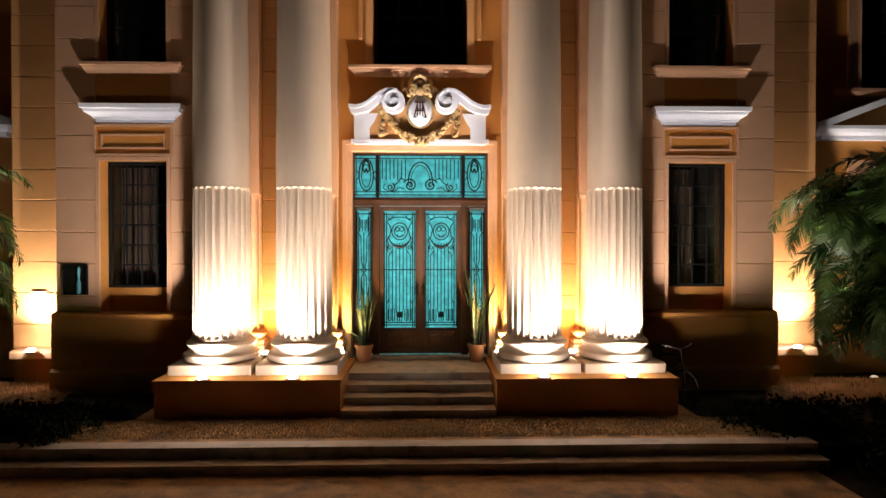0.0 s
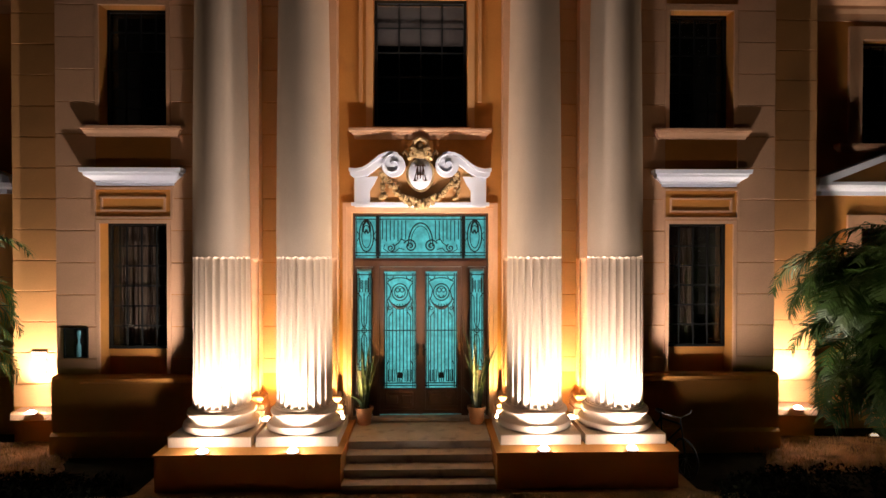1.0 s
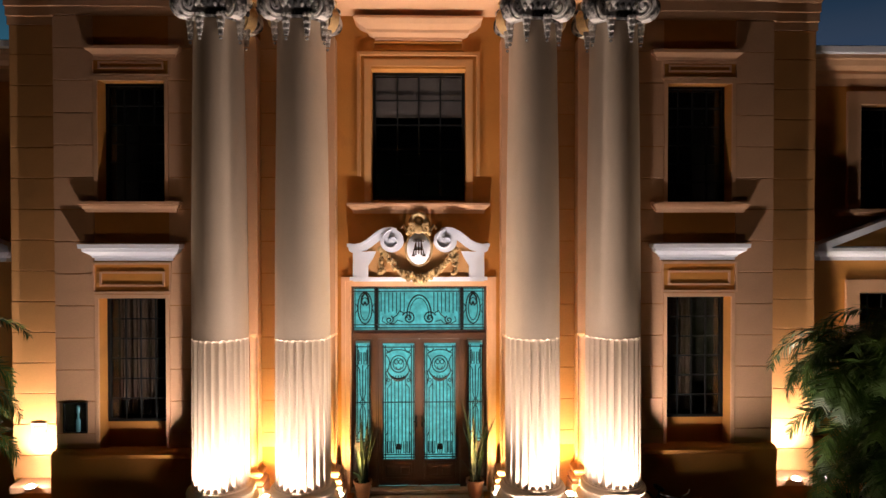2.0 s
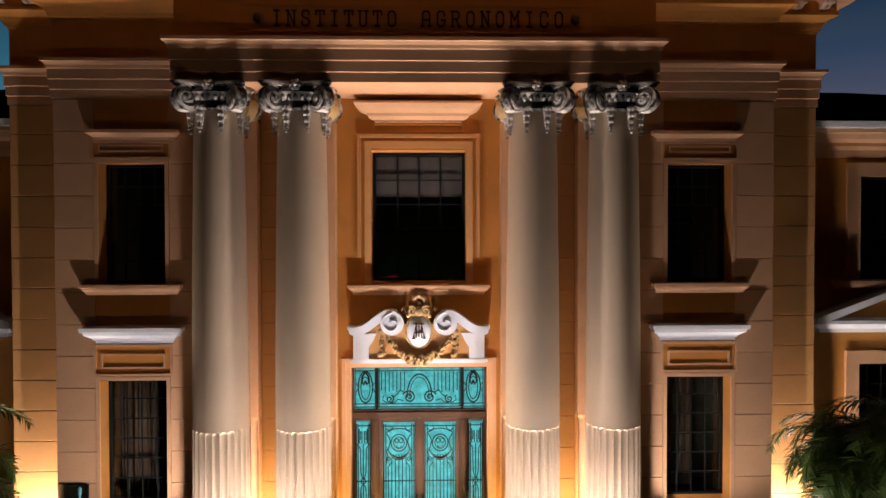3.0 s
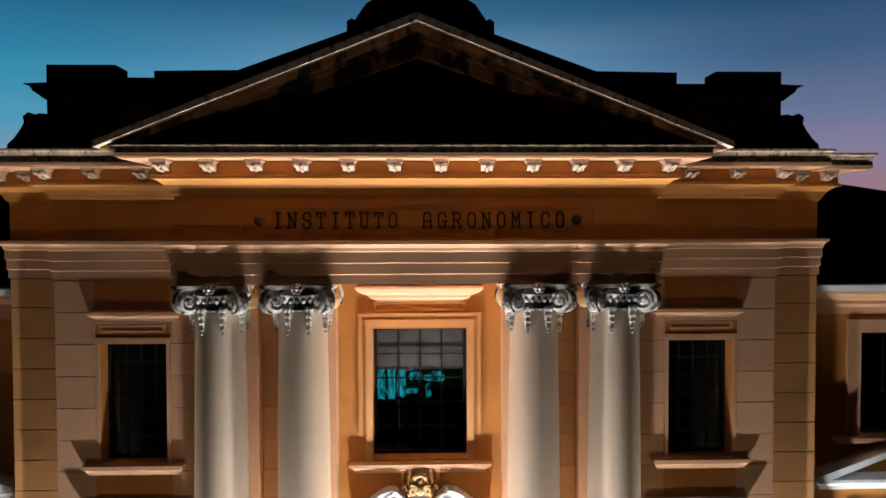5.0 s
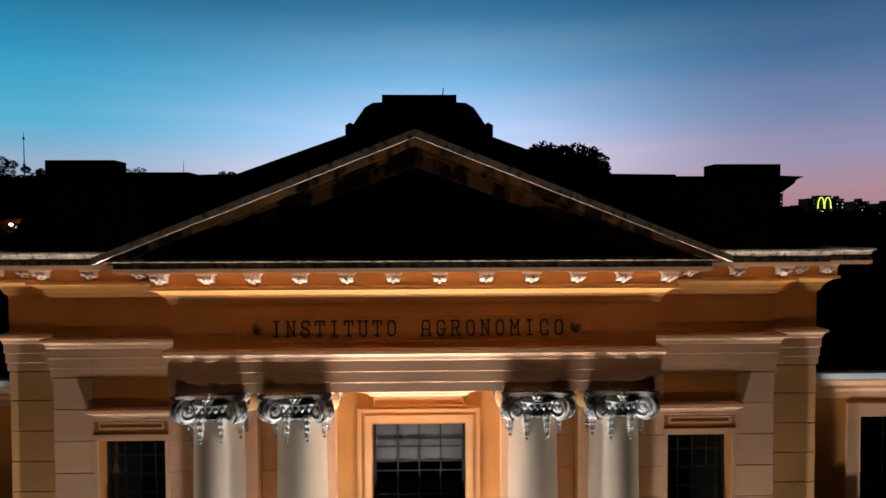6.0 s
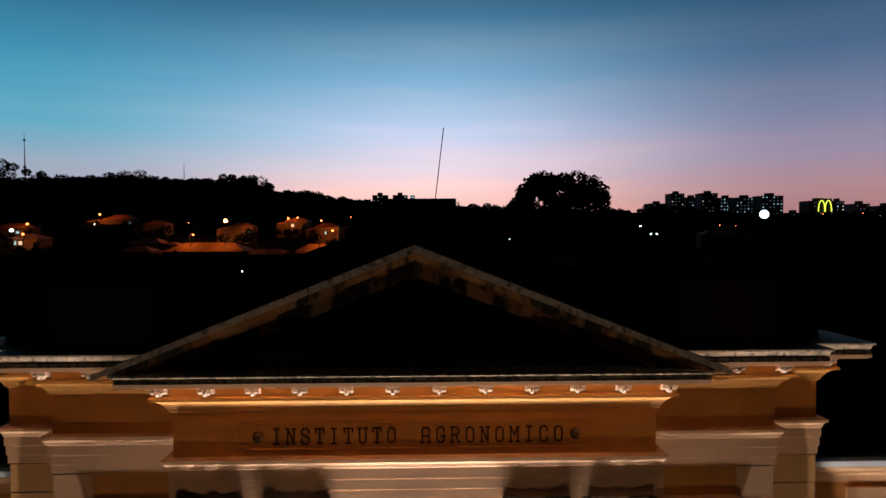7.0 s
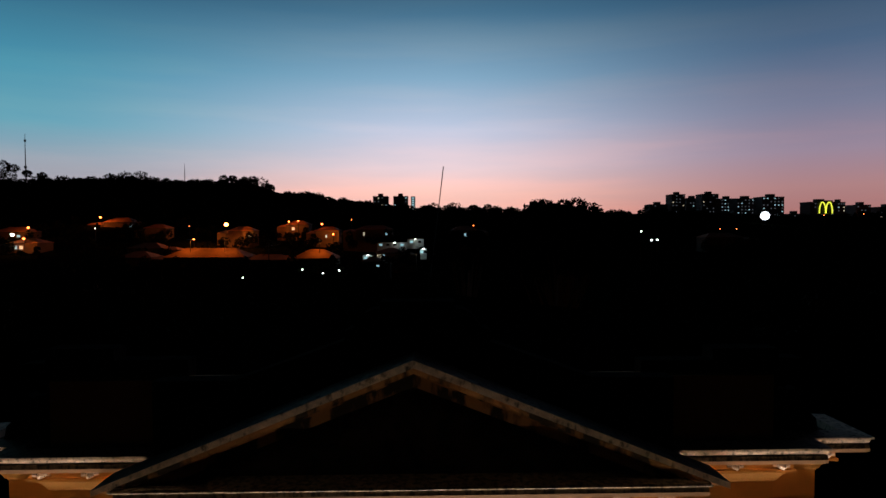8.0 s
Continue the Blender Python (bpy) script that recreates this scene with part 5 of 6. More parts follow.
def tufts(name, x0, x1, y0, y1, z, n, h, label):
    xs, ys = rgn.uniform(x0, x1, n), rgn.uniform(y0, y1, n)
    a = rgn.uniform(0, 2 * math.pi, n)
    hh = h * rgn.uniform(.4, 1.2, n)
    v = np.empty((n, 3, 3))
    v[:, 0] = np.stack([xs - .006 * np.cos(a), ys - .006 * np.sin(a), np.full(n, z)], 1)
    v[:, 1] = np.stack([xs + .006 * np.cos(a), ys + .006 * np.sin(a), np.full(n, z)], 1)
    v[:, 2] = np.stack([xs + rgn.normal(0, .012, n), ys + rgn.normal(0, .012, n), z + hh], 1)
    me = bpy.data.meshes.new(name)
    me.from_pydata(v.reshape(-1, 3).tolist(), [], [(3 * i, 3 * i + 1, 3 * i + 2) for i in range(n)])
    me.materials.append(mat("dry_grass", (.34, .22, .09), .9, 4, .4, 0))
    return tagged(new(name, me), label, "grass", kind="stuff")




def soil_bed(sx):
    """A low raised bed with a crumbling front edge."""
    bm = bmesh.new()
    nx, ny = 60, 16
    rows = []
    for k in range(ny + 1):
        row = []
        for i in range(nx + 1):
            u, v = i / nx, k / ny
            x0 = 5.95 + .95 * v
            x, y = x0 + (11.5 - x0) * u, 10.35 + 1.72 * v
            n = noise.noise((x * 1.7, y * 1.7, sx * 3)) + .5 * noise.noise((x * 5, y * 5, sx))
            edge = min(1, min(u * nx, k) / 2.0)
            row.append(bm.verts.new((sx * (x + .10 * n * (1 - edge)), y + .14 * n * (1 - min(1, k / 3)), -.02 + edge * (.11 + .035 * n))))
        rows.append(row)
    for a, b in zip(rows, rows[1:]):
        for i in range(nx):
            bm.faces.new((a[i], a[i + 1], b[i + 1], b[i]))
    return structure("planting_bed", bm, EARTH, "raised dry earth bed before the corner pier", True)


for sx in (-1, 1):
    soil_bed(sx)
    tufts("grass", *sorted((sx * 6.3, sx * 10.5)), 10.4, 11.9, .07, 5200, .10, "sparse dry grass on the raised bed")
    spots = [(sx * rg.uniform(5.9, 10.5), rg.uniform(10.05, 10.5), .02, .13, .10, .10) for i in range(44)]
    leaf_mass("low_plants", spots, .035, 70, NIGHT, "dark low plants along the bed edge", 9 + sx, "plants")
tufts("grass", -5.3, 5.2, 8.72, 9.62, .0, 26000, .035, "short dry grass on the terrace strip")


# ---------------------------------------------------------------- bicycle
def bicycle(m):
    b = thing("bicycle", "dark bicycle leaning by the podium", "bicycle")
    for x in (-.50, .52):
        bm = tube(bmesh.new(), [(.32 * math.cos(a), 0, .32 * math.sin(a)) for a in [2 * math.pi * i / 28 for i in range(29)]], .02, 6)
        w = part("wheel", bm, IRON, b, "", True, pose(x, 0, .34))
        bm = bmesh.new()
        for i in range(12):
            a = math.pi * i / 6
            tube(bm, [(0, 0, 0), (.30 * math.cos(a), 0, .30 * math.sin(a))], .002, 4)
        part("spokes", bm, GREY, w)
    bm = bmesh.new()
    for p, q in (((-.5, .34), (-.12, .30)), ((-.5, .34), (-.2, .80)), ((-.12, .30), (-.22, .86)), ((-.12, .30), (.36, .82)), ((-.2, .78), (.35, .88)), ((.52, .34), (.33, .96))):
        tube(bm, [(p[0], 0, p[1]), (q[0], 0, q[1])], .016, 6)
    part("frame", bm, IRON, b, "", True)
    part("handlebar", tube(bmesh.new(), [(.22, -.30, 1.05), (.30, -.22, 1.04), (.33, 0, .98), (.30, .22, 1.04), (.22, .30, 1.05)], .013, 6), GREY, b, "", True)
    bm = bmesh.new()
    bmesh.ops.create_uvsphere(bm, u_segments=12, v_segments=8, radius=1, matrix=Matrix.Translation((-.23, 0, .90)) @ Matrix.Diagonal((.14, .07, .035, 1)))
    part("saddle", bm, IRON, b, "", True)
    b.matrix_basis = m
    return b


bicycle(pose(4.42, 10.85, 0, 0, 5, -76))

# ---------------------------------------------------------------- wings
for sx in (-1, 1):
    path = [(8.02, 13.0), (22.0, 13.0)]
    path = path if sx > 0 else mirror_x(path)
    structure("wing_cornice", sweep(bmesh.new(), [(-.05, 8.75), (.04, 8.75), (.06, 8.9), (.12, 8.98), (.12, 9.05), (.34, 9.10), (.40, 9.20), (.46, 9.22), (.46, 9.30), (-.05, 9.5)], path), CREAM, "cream moulded cornice of the side wing")
    structure("wing_gutter", sweep(bmesh.new(), [(.42, 9.302), (.60, 9.302), (.62, 9.42), (.58, 9.44), (.42, 9.44)], path), WHITE, "white gutter along the wing eaves")
    a, b = sorted((sx * 9.503, sx * 10.897))
    window("window_%d" % (n_win + (2 if sx > 0 else 4)), a, b, 1.503, 4.297, 13.25, 4, 6, "dark window of the side wing")
    window("window_%d" % (n_win + (3 if sx > 0 else 5)), a, b, 6.103, 8.347, 13.25, 4, 5, "dark upper window of the side wing")
    for z0, z1 in ((1.5, 4.3), (6.1, 8.35)):
        a, b = sorted((sx * 9.2, sx * 11.2))
        structure("window_trim", ringframe(bmesh.new(), a, b, z0, z1 + .28, .28, 12.93, 13.05, False), CREAM, "cream band round the wing window")
    p = [(q, 13.0) for q in sorted((sx * 9.1, sx * 11.3))]
    structure("window_ledge", sweep(bmesh.new(), [(-.04, 5.95), (.12, 5.95), (.2, 6.03), (.2, 6.10), (-.04, 6.12)], [(p[0][0], 13.02), *p, (p[1][0], 13.02)]), CREAM, "cream sill of the wing window")
    p = [(q, 13.0) for q in sorted((sx * 8.72, sx * 11.7))]
    structure("window_hood", sweep(bmesh.new(), [(-.04, 5.0), (.18, 5.0), (.2, 5.08), (.30, 5.13), (.36, 5.20), (.36, 5.27), (-.04, 5.3)], [(p[0][0], 13.02), *p, (p[1][0], 13.02)]), WHITE, "white moulded hood of the wing window")
    R = [(8.36, 5.25), (8.36, 5.33), (10.2, 6.0), (12.04, 5.33), (12.04, 5.25), (11.82, 5.25), (10.2, 5.87), (8.58, 5.25)]
    structure("window_pediment", slab(bmesh.new(), [(sx * x, z) for x, z in R], 12.62, 13.02), WHITE, "white gabled top of the wing window hood")
    a, b = sorted((sx * 8.05, sx * 8.35))
    bm = boxes((a, b, 12.90, 13.02, 0, 8.2))
    box(bm, a - .03, b + .03, 12.86, 13.021, 8.2, 8.26)
    box(bm, a - .06, b + .06, 12.82, 13.022, 8.30, 8.42)
    structure("wing_pilaster", bm, OCHRE, "slim ochre pilaster of the wing")
    structure("wing_base", boxes((*sorted((sx * 8.03, sx * 21.9)), 12.85, 13.02, 0, 1.2)), OCHRE, "ochre base course of the wing")

# ---------------------------------------------------------------- stone courses
def courses():
    zs = [1.505] + [1.79 + .605 * k for k in range(14)]
    zs = [z for z in zs if z < 9.65] + [9.65]
    cache = {}

    def put(parent, x0, x1, y, z0, z1, paint=None):
        paint = paint or CREAM
        key = (round(x1 - x0, 3), round(z1 - z0, 3), paint.name)
        if key not in cache:
            bm = boxes((0, key[0], -.022, .0, 0, key[1], .007))
            me = bpy.data.meshes.new("stone_course")
            bm.to_mesh(me)
            bm.free()
            me.materials.append(paint)
            cache[key] = me
        o = new("stone_course", cache[key])
        o.parent, o.location = parent, (x0, y, z0)

    wall = bpy.data.objects["wall_front"]
    piers = [o for o in bpy.data.objects if o.name.startswith("wall_pier")]
    g = .006
    for z0, z1 in zip(zs, zs[1:]):
        a, b = z0 + g, z1 - g
        for sx in (-1, 1):
            spans = [(3.955, 4.705), (6.105, 6.845)]
            if a > 5.4 and b < 5.97 or a > 9.1 and b < 9.7:
                spans = [(3.955, 6.845)]
            spans += [(2.515, 2.985)]
            for x0, x1 in spans:
                p, q = sorted((sx * x0, sx * x1))
                put(wall, p, q, 11.668, a, b)
    zs = [.75, 1.20] + [1.82 + .605 * k for k in range(13)]
    zs = [z for z in zs if z < 9.65] + [9.65]
    for o in piers:
        sx = 1 if o.data.vertices[0].co.x > 0 else -1
        for z0, z1 in zip(zs, zs[1:]):
            p, q = sorted((sx * 6.9, sx * 8.015))
            put(o, p, q, 12.218, z0 + g, z1 - g, TAN)


# ---------------------------------------------------------------- lightning rod and the tree behind
rod = thing("lightning_rod", "thin leaning lightning rod on the roof", "lightning rod", "", (.18, 28.0, 12.9))
part("mast", tube(bmesh.new(), [(0, 0, 0), (.72, 0, 6.0)], .022, 6), IRON, rod)
part("foot", boxes((-.15, .15, -.15, .15, -.6, .05)), ROOF, rod)


aerial = thing("tv_aerial", "thin television aerial on the rear roof", "aerial", "", (-7.3, 29.0, 12.0))
part("mast", tube(bmesh.new(), [(0, 0, -.1), (0, 0, 3.5)], .02, 6), IRON, aerial)
part("boom", tube(bmesh.new(), [(-.15, 0, 3.25), (.55, 0, 3.38)], .012, 5), IRON, aerial)
for k in range(5):
    part("element", tube(bmesh.new(), [(-.1 + .14 * k, -.25, 3.26 + .026 * k), (-.1 + .14 * k, .25, 3.26 + .026 * k)], .008, 4), IRON, aerial)
part("stay", tube(bmesh.new(), [(-.3, 0, 2.8), (0, 0, 3.05), (.2, 0, 2.9)], .012, 5), IRON, aerial)


def broad_tree(x, y, top, crown, seed, per, leaf, label, clumps=60, squash=.75):
    rg = random.Random(seed)
    t = thing("tree", label, "tree", "", (x, y, -.3))
    h = top + .3
    bm = tube(bmesh.new(), [(0, 0, 0), (.1, .05, h * .25), (-.05, 0, h * .5), (.1, 0, h * .8)], .35, 8, taper=(1.2, .9, .7, .2))
    spots = []
    for i in range(clumps):
        a, u, q = rg.uniform(0, 2 * math.pi), rg.uniform(-.75, 1), rg.uniform(.45, 1.0) ** .5
        r = crown * .86 * q * math.sqrt(1 - u * u)
        zc = h - crown * squash * 1.12 + crown * squash * q * u
        c = (r * math.cos(a), r * math.sin(a), zc)
        s = crown * rg.uniform(.12, .24)
        spots.append((*c, s, s, s * .75))
        if i % 3 == 0:
            k = h * rg.uniform(.45, .6)
            tube(bm, [(0, 0, k), (c[0] * .5, c[1] * .5, k + (zc - k) * .4), c], .09, 5, taper=(1, .6, .25))
    part("trunk", bm, WOOD, t, "", True)
    cr = leaf_mass("crown", spots, leaf, per, NIGHT, "", seed)
    del cr["kind"]
    cr.parent = t
    return t


broad_tree(8.5, 39, 18.4, 3.7, 31, 180, .16, "broad dark tree against the dusk sky", 105, .8)
broad_tree(3.2, 47, 16.2, 2.0, 33, 120, .16, "small dark tree beside the broad tree", 30)
broad_tree(14.5, 60, 16.6, 2.6, 35, 26, .16, "sparse nearly bare dark tree", 40)

# ---------------------------------------------------------------- hill and town
HILL = [(-420, 46), (-290, 49), (-214, 51), (-165, 48), (-119, 48), (-100, 41), (-62, 36.5), (-23, 30.5), (54, 28.5), (125, 26), (152, 28), (250, 22), (319, 25), (480, 22)]


def hill_z(x, y):
    k = np.interp(y, (60, 150, 220, 300, 360, 420, 560), (0, .12, .3, .5, .8, 1.0, .9))
    return -.3 + k * np.interp(x * (420 / y) ** .5, [p[0] for p in HILL], [p[1] for p in HILL]) * (1 if y > 300 else .6 + .4 * (y - 60) / 240)


bm = bmesh.new()
rows = []
xs = [-480 + 12 * i for i in range(81)]
for y in (60, 110, 150, 190, 220, 260, 300, 330, 360, 390, 420, 480, 560):
    rows.append([bm.verts.new((x, y, float(hill_z(x, y)) + 1.2 * noise.noise((x * .05, y * .05, 0)) * (y > 80))) for x in xs])
for a, b in zip(rows, rows[1:]):
    for i in range(len(xs) - 1):
        bm.faces.new((a[i], a[i + 1], b[i + 1], b[i]))
# Hill soil is blackened in its colour to stay unlit against the dusk.
structure("hill", bm, mat("night_hill_soil", (.005, .006, .004), 1.0, .3, .3, 0, spec=0), "dark wooded hill rising beyond the town", True)

rg = random.Random(77)
spots = []
for i in range(620):
    x = rg.uniform(-400, 420)
    y = rg.uniform(385, 425)
    big = rg.random()
    s = rg.uniform(1.6, 3.6) * (1.5 if big > .93 else 1)
    spots.append((x, y, float(hill_z(x, y)) + s * .35, s * 1.3, s, s * .9))
for x, z, s in ((-288, 61, 4.5), (-281, 59, 3.6), (-296, 59, 4.5), (-291, 55, 5), (-284, 55, 5), (-272, 55.5, 3), (-262, 54, 3), (-206, 53, 5), (-196, 53, 5), (-217, 52, 4.5), (-140, 51.5, 3.2), (-134, 51.5, 3), (-120, 50.5, 3.6), (-126, 51, 2.6), (152, 30, 4), (75, 30, 4), (85, 31, 4.5), (95, 31, 4), (104, 30, 3.5), (40, 31.5, 3), (30, 31, 3)):
    spots.append((x, 420, z, s, s, s * .8))
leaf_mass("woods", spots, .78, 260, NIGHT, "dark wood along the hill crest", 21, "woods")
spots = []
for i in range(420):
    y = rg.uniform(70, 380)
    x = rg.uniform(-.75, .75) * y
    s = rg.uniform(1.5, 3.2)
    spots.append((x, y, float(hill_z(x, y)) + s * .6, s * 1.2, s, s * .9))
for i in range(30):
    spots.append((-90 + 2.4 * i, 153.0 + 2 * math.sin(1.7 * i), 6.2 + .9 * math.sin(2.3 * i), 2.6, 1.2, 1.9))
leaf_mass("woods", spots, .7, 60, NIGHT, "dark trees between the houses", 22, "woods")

CONC = mat("far_concrete", (.20, .18, .18), .85, .3, .2, 0, fine=2)
ROOFT = mat("clay_roof", (.36, .16, .07), .85, 1, .3, 0, fine=6)
PLAST = mat("far_house_wall", (.12, .09, .065), .85, 1, .2, 0, fine=6)
LITW = glow("lit_window", (.75, .70, .50), .45)
COOLW = glow("cool_lit_window", (.35, .65, .75), .5)
# Weak glow that stands in for dusk light on the block faces.
DUSKW = glow("dusk_face_glow", (.16, .20, .24), .22)
SODIUM = glow("sodium_lamp", (1.0, .20, .05), 6)
BRIGHT = glow("bright_sodium_lamp", (1.0, .27, .08), 12)
WHITEL = glow("white_street_lamp", (.85, 1.0, .95), 6)
YELL = glow("yellow_sign_tube", (.74, .84, .07), 1.0)


def tower_block(x0, x1, y, z0, z1, label, seed, lit=.16, cool=False):
    rg = random.Random(seed)
    t = thing("apartment_block", label, "apartment block", "distant apartment blocks", ((x0 + x1) / 2, y, z0))
    w, h = (x1 - x0) / 2, z1 - z0
    part("wall", boxes((-w, w, 0, 12, -12, h)), CONC, t)
    part("roof", boxes((-w * .35, w * .3, 2, 6, h, h + 2.2), (-w * 1.02, w * 1.02, -.2, 12.2, h - .4, h + .25)), CONC, t)
    n, m = max(3, int(w * 2 / 2.4)), max(3, int(h / 2.3))
    for i in range(n):
        for k in range(m):
            u = rg.random()
            if u < lit + (.45 if cool else .25):
                cx, cz = -w + (i + .5) * 2 * w / n, (k + .4) * h / m
                # The weakest panels are no lit rooms; they grey the wall like dusk.
                glowing = (COOLW if cool or rg.random() < .4 else LITW) if u < lit else DUSKW
                part("window", boxes((cx - .45, cx + .45, -.06, .02, cz, cz + .75)), glowing, t)
    return t


for a in ((-41.4, -30.5, 450, 28, 41.0, 1), (-26.5, -15.9, 450, 28, 41.0, 2), (174.6, 188.6, 480, 26, 35.7, 3), (191.7, 202.6, 480, 26, 43.6, 4), (212.0, 224.2, 500, 26, 41.6, 5), (216.2, 229.3, 480, 26, 43.8, 6), (226.3, 238.3, 470, 24, 39.6, 7), (228.6, 244.8, 450, 22, 38.6, 8), (236.8, 252.7, 430, 20, 38.8, 9), (199.5, 207.4, 400, 18, 26.1, 10), (265.2, 282.4, 420, 20, 34.6, 11), (284.4, 290.0, 420, 20, 34.4, 12), (258.0, 268.3, 432, 18, 26.7, 13), (298.0, 308.1, 420, 20, 32.5, 14), (314.5, 330.0, 420, 20, 31.0, 15)):
    tower_block(*a[:5], "dark apartment block with a few lit windows", a[5], .24 if a[5] in (7, 8, 9) else .09, a[5] in (7, 8, 9))
sl = thing("lit_mast", "slim tower with a vertical strip of cool light", "tower", "", (-12.0, 450, 25))
part("shaft", boxes((-1.6, 1.6, 0, 3, -8, 16)), CONC, sl)
for i in range(9):
    part("light", boxes((-.9, .9, -.15, .05, 1.0 + 1.65 * i, 2.0 + 1.65 * i)), COOLW, sl)
for x, y, z0, z1, r in ((-390, 600, -.3, 110.6, .55), (-198, 500, 35, 70.7, .3), (117, 420, 20, 33, .2)):
    m = thing("radio_mast", "slender radio mast on the hill", "mast", "", (x, y, z0))
    part("pole", tube(bmesh.new(), [(0, 0, 0), (0, 0, (z1 - z0) * .72), (0, 0, z1 - z0)], r, 5, taper=(1.3, 1, .35)), IRON, m)
    if z1 > 80:
        part("antenna", boxes((-1.2, 1.2, -.3, .3, (z1 - z0) * .70, (z1 - z0) * .72), (-.9, .9, -.3, .3, (z1 - z0) * .93, (z1 - z0) * .95)), IRON, m)
    sp = thing("globe_sign", "large glowing white globe on a mast", "globe light", "", (200.1, 360, 23.9)) if z1 < 40 else None
    if sp:
        bm = bmesh.new()
        bmesh.ops.create_uvsphere(bm, u_segments=20, v_segments=14, radius=2.6)
        part("globe", bm, glow("globe_glow", (.75, .9, 1.0), 1.6), sp, "", True)
        part("pole", tube(bmesh.new(), [(0, 0, -2.4), (0, 0, -22)], .25, 6), IRON, sp)
sg = thing("arch_sign", "yellow glowing double-arch roadside sign", "sign", "", (217.1, 330, 24.4))
for s in (-1, 1):
    part("arch", tube(bmesh.new(), [(s * (1.85 + 1.75 * math.cos(a)), 0, 6.1 * math.sin(a) ** .8) for a in [math.pi * i / 16 for i in range(17)]], .30, 6), YELL, sg, "", True)
part("pole", tube(bmesh.new(), [(0, .6, 0), (0, .6, -22)], .4, 6), IRON, sg)
part("backing", boxes((-4.2, 4.2, .7, 1.0, -.4, 7.2)), IRON, sg)


def street_lamp(x, y, z, r, material, light=0):
    g = float(hill_z(x, y)) - 1
    s = thing("street_lamp", "lit street lamp among the dark houses" if material is not WHITEL else "cool white lamp among the dark houses", "street lamp", "street lamps of the town", (x, y, g))
    bm = bmesh.new()
    bmesh.ops.create_icosphere(bm, subdivisions=2, radius=r * .6, matrix=Matrix.Translation((0, 0, z - g)) @ Matrix.Diagonal((1, 1, .8, 1)))
    part("head", bm, material, s, "", True)
    part("pole", tube(bmesh.new(), [(0, .3, 0), (0, .3, z - g)], .08, 5), IRON, s)
    if light:
        d = bpy.data.lights.new("street_light", "POINT")
        d.energy, d.color, d.shadow_soft_size = light * .3, (1, .24, .04), .4
        new("street_light", d).location = (x, y - 1.0, z + .2)


for x, y, z, r, k, e in ((-71.2, 216, 18.3, 1.25, 2, 26000), (-35.2, 225, 14.7, .6, 0, 2500), (-138.2, 260, 22, .75, 0, 3500), (-142.3, 220, 17.5, .7, 0, 2500), (-54.8, 240, 19.6, .6, 0, 2500), (-51.2, 240, 19.9, .55, 0, 0), (-40.2, 230, 18.5, .6, 0, 0), (-72.6, 190, 13.5, .45, 0, 1500), (-124.3, 190, 13.9, .6, 0, 2000), (-127.7, 190, 15.1, .9, 1, 0), (-98, 230, 17.4, .35, 0, 0), (-93.5, 240, 18, .3, 0, 0), (55.1, 150, 13.4, .33, 1, 0), (56.6, 150, 13.4, .33, 1, 0), (56, 160, 15.5, .35, 1, 0), (14.5, 200, 17.5, .3, 0, 0), (25, 140, 11.9, .35, 1, 0), (33, 150, 13.7, .18, 1, 0), (20, 150, 12.3, .15, 1, 0), (106, 220, 16.2, .25, 0, 0), (112, 220, 16.0, .2, 0, 0), (262, 400, 25, .5, 0, 0), (296, 410, 26, .6, 0, 0), (302, 410, 26, .5, 0, 0), (-33, 260, 20.5, .3, 0, 0), (-135, 150, 5.5, .35, 1, 0), (-108, 200, 17, .3, 1, 0), (-31, 150, 6.5, .3, 1, 0), (-26, 150, 5.6, .3, 1, 0), (-44, 145, 5.0, .3, 1, 0), (-22, 150, 6.2, .3, 1, 0)):
    street_lamp(x, y, z, r, (SODIUM, WHITEL, BRIGHT)[k], e)


# hooded lamps made up to throw light on the low roofs
for x, y, z in ((-54, 161.8, 13.4), (-63, 161.8, 13.4), (-29, 161.6, 13.2)):
    g = float(hill_z(x, y)) - 1
    s = thing("lane_lamp", "hooded lamp added to light the low roofs", "street lamp", "hooded lamps of the lane", (x, y, g))
    part("hood", boxes((-.5, .5, -.6, .6, z - g + .3, z - g + .45), (-.5, .5, -.62, -.56, z - g + .10, z - g + .32)), IRON, s)
    part("pole", tube(bmesh.new(), [(0, .9, 0), (0, .9, z - g + .3)], .08, 5), IRON, s)
    d = bpy.data.lights.new("lane_light", "POINT")
    d.energy, d.color, d.shadow_soft_size = 300, (1, .30, .05), .15
    new("lane_light", d).location = (x, y, z)


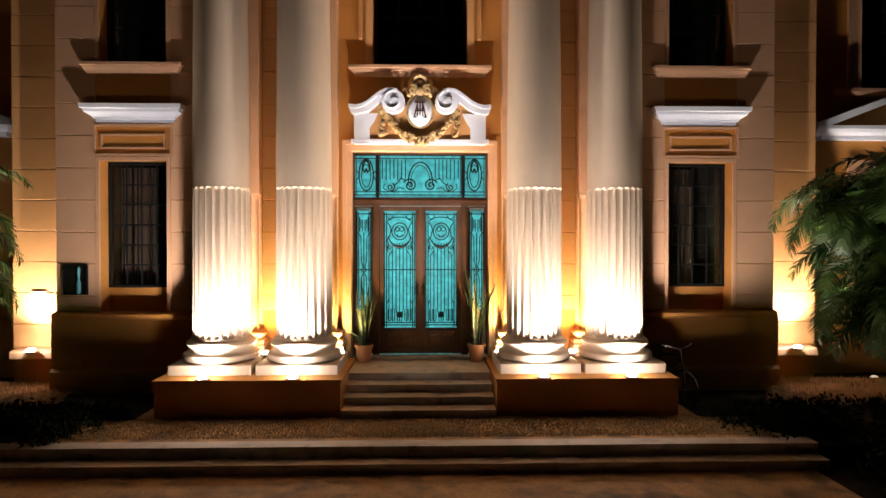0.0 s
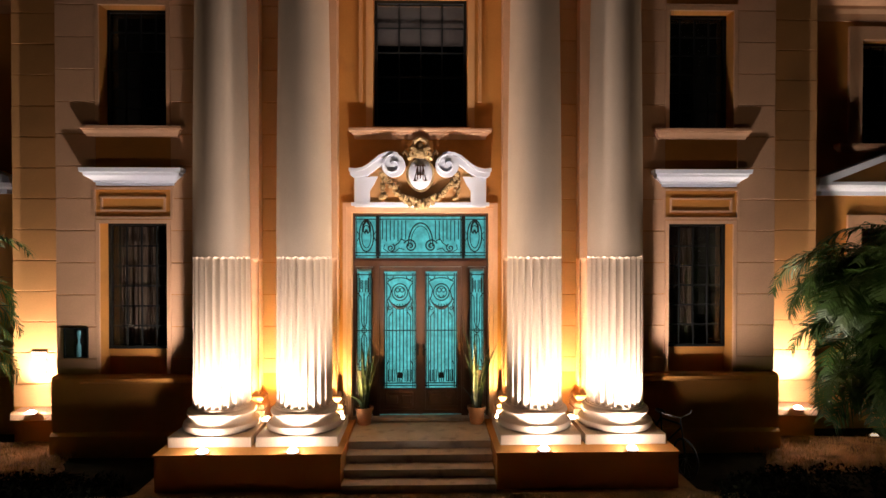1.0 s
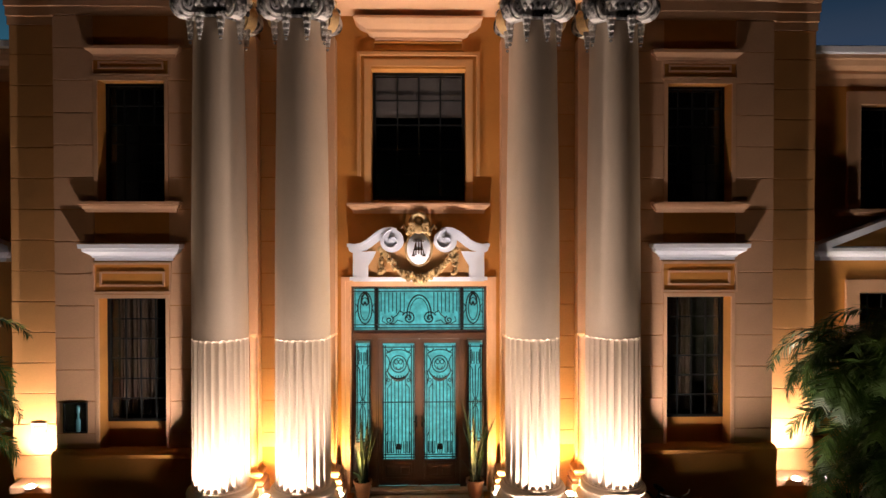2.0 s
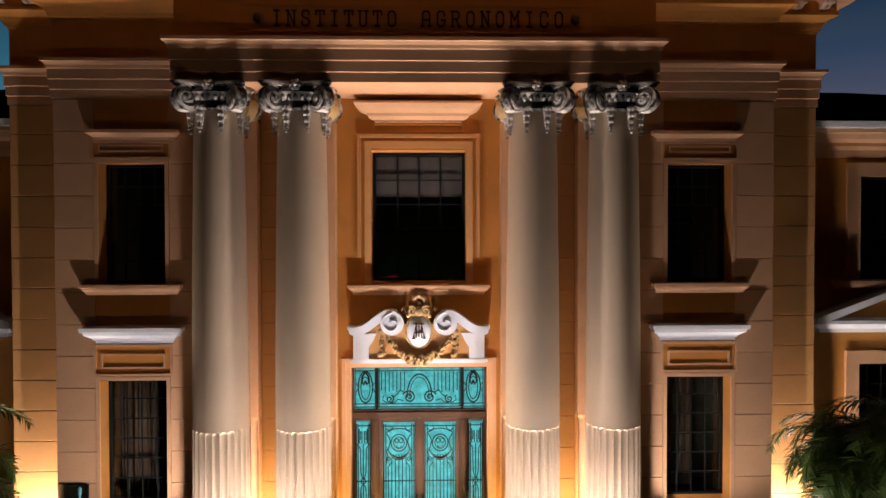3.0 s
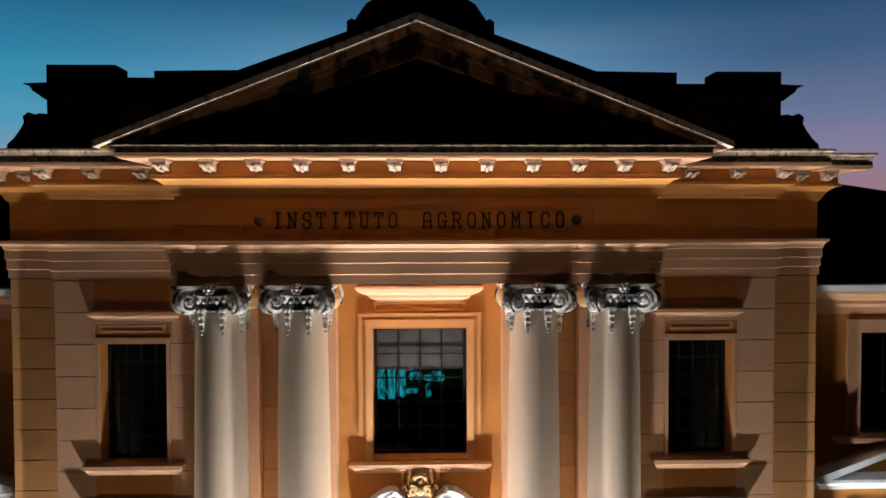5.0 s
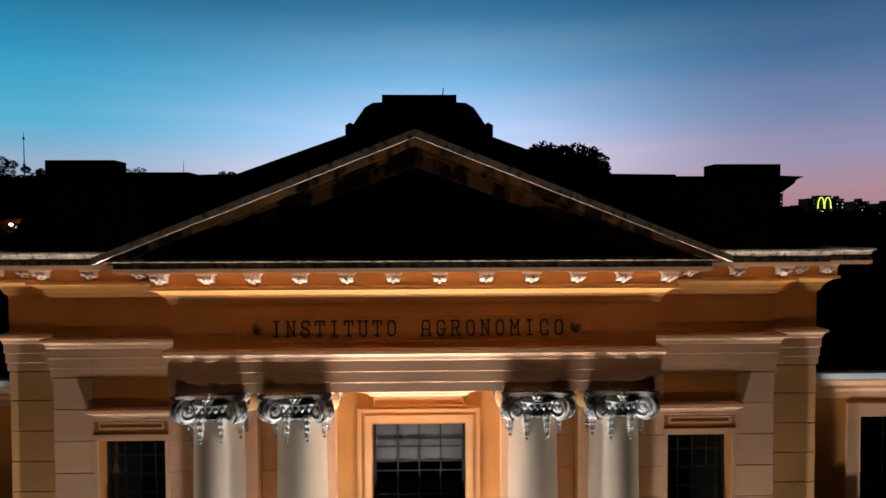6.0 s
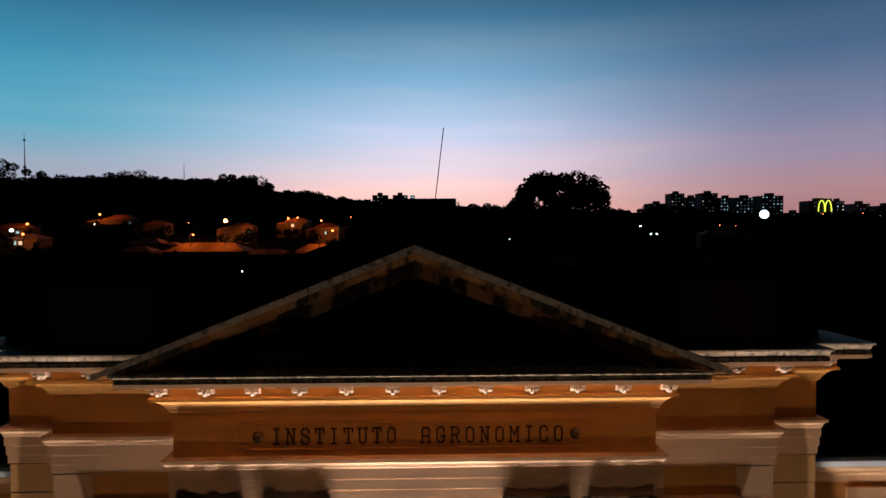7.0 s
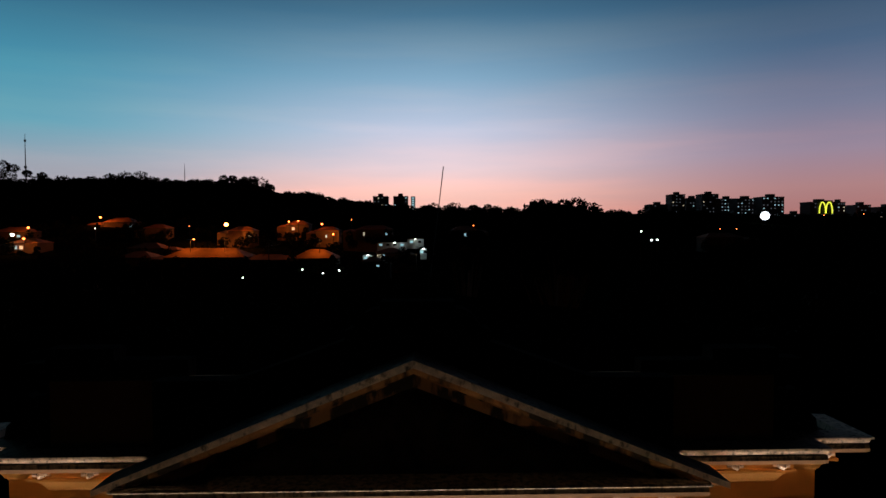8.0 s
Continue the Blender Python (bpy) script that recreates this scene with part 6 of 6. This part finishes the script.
def house(x, y, z, w, d, h, rise, label, seed, lit=0):
    o = thing("house", label, "house", "houses of the town", (x, y, z))
    rg = random.Random(seed)
    e = .4
    # a lower side wing breaks up the block
    side, ww, wh = rg.choice((-1, 1)), w * rg.uniform(.35, .6), h * rg.uniform(.6, .85)
    part("wall", boxes((-w / 2, w / 2, 0, d, -6, h), (*sorted((side * w * .42, side * (w * .5 + ww))), .6, d * .8, -6, wh)), PLAST, o)
    for cx, cy, hw, hd, z0, up in ((0, d / 2, w / 2, d / 2, h, rise), (side * (w * .48 + ww / 2), d * .4 + .3, ww / 2, d * .4 - .3, wh, rise * .55)):
        bm = bmesh.new()
        r = min(hw, hd) * .8
        pts = ((-hw - e, -hd - e, 0), (hw + e, -hd - e, 0), (hw + e, hd + e, 0), (-hw - e, hd + e, 0), (-hw + r, 0, up), (hw - r, 0, up))
        v = [bm.verts.new((cx + p[0], cy + p[1], z0 + p[2])) for p in pts]
        for f in ((0, 1, 5, 4), (1, 2, 5), (2, 3, 4, 5), (3, 0, 4), (3, 2, 1, 0)):
            bm.faces.new([v[i] for i in f])
        part("roof", bm, ROOFT, o)
    for i in range(lit):
        cx, cw = rg.uniform(-w / 2 + .7, w / 2 - .7), rg.uniform(.25, .6)
        part("window", boxes((cx - cw, cx + cw, -.05, .02, h * rg.uniform(.3, .45), h * rg.uniform(.6, .75))), LITW if i % 2 else COOLW, o)
    return o


HOUSES = ((-58.5, 160, 6.8, 21, 10, 2.4, 2.3, 0), (-30, 160, 6.4, 11, 9, 2.4, 2.3, 0), (-79, 165, 6.6, 9, 8, 2.4, 1.6, 0), (-68, 222, 12.5, 9, 7, 3.6, 1.6, 1), (-100, 225, 14, 8, 7, 3.2, 1.6, 0), (-132, 262, 17, 12, 8, 3, 2, 1), (-150, 222, 13, 12, 8, 3, 1.8, 1), (-126, 192, 9.5, 9, 8, 3, 1.6, 2), (-52, 242, 14.5, 9, 7, 4, 1.6, 2), (-38, 228, 12, 9, 7, 4, 1.6, 1), (-11, 172, 7.6, 8, 8, 2.2, 1.2, 2), (-14, 150, 6.2, 5, 6, 2.2, 1, 1), (-20, 222, 13, 13, 8, 3.4, 1.5, 2), (-84, 182, 8, 10, 8, 3, 1.6, 1), (12, 205, 13, 9, 8, 3, 1.5, 1), (110, 225, 10, 14, 8, 3, 1.6, 0))
for i, a in enumerate(HOUSES):
    house(*a[:7], "small house with a clay roof among dark trees" if i % 3 else "low house with a broad clay roof lit by street lamps", 50 + i, a[7])

rg = random.Random(91)
spots = []
for x, y, z, w, d, h, rise, lit in HOUSES:
    for i in range(int(w * 1.1)):
        s = rg.uniform(.7, 1.5)
        spots.append((x + rg.uniform(-.75, .75) * w, y - rg.uniform(1.5, 5), z + rg.uniform(-2.2, .5) - .1, s * 1.3, s, s))
    for i in range(3):
        s = rg.uniform(1.0, 1.9)
        spots.append((x + rg.choice((-1, 1)) * w * rg.uniform(.3, .8), y - rg.uniform(.8, 2), z + rg.uniform(.5, 2.0), s * .8, s * .7, s * 1.2))
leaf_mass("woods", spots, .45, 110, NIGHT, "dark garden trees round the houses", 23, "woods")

PALEW = mat("pale_far_wall", (.5, .52, .5), .85, 1, .2, 0, fine=6)


def shed(x, y, z, w, d, h, label, power):
    """A flat-roofed pale building with a cool lamp over its front."""
    o = thing("low_building", label, "building", "pale low buildings of the town", (x, y, z))
    part("wall", boxes((-w / 2, w / 2, 0, d, -1.2, h)), PALEW, o)
    part("footing", boxes((-w / 2 - .1, w / 2 + .1, -.1, d, -6, -1.2)), ROOF, o)
    part("roof", boxes((-w / 2 - .3, w / 2 + .3, -.9, d + .3, h, h + .25)), ROOF, o)
    n = max(2, int(w / 2.2))
    for i in range(n):
        cx = -w / 2 + (i + .5) * w / n
        part("window", boxes((cx - .5, cx + .5, -.04, .02, h * .3, h * .7)), DARK if i % 3 else COOLW, o)
    part("lamp", boxes((-.3, .3, -1.3, -.9, h - .15, h)), WHITEL, o)
    d = bpy.data.lights.new("shed_light", "POINT")
    d.energy, d.color, d.shadow_soft_size = power, (.62, .92, 1.0), .2
    new("shed_light", d).location = (x + w * .2, y - 1.6, z + h - .4)


for a in ((-10.6, 190, 10.8, 11, 7, 1.5, 12), (-4.2, 188, 11.6, 5, 6, 1.8, 16), (-1.6, 176, 8.8, 1.8, 5, 2.0, 12), (-17.0, 171, 7.6, 3.0, 5, 1.6, 16)):
    shed(*a[:6], "low pale building under a cool lamp", a[6])

# the stone courses of the walls
courses()
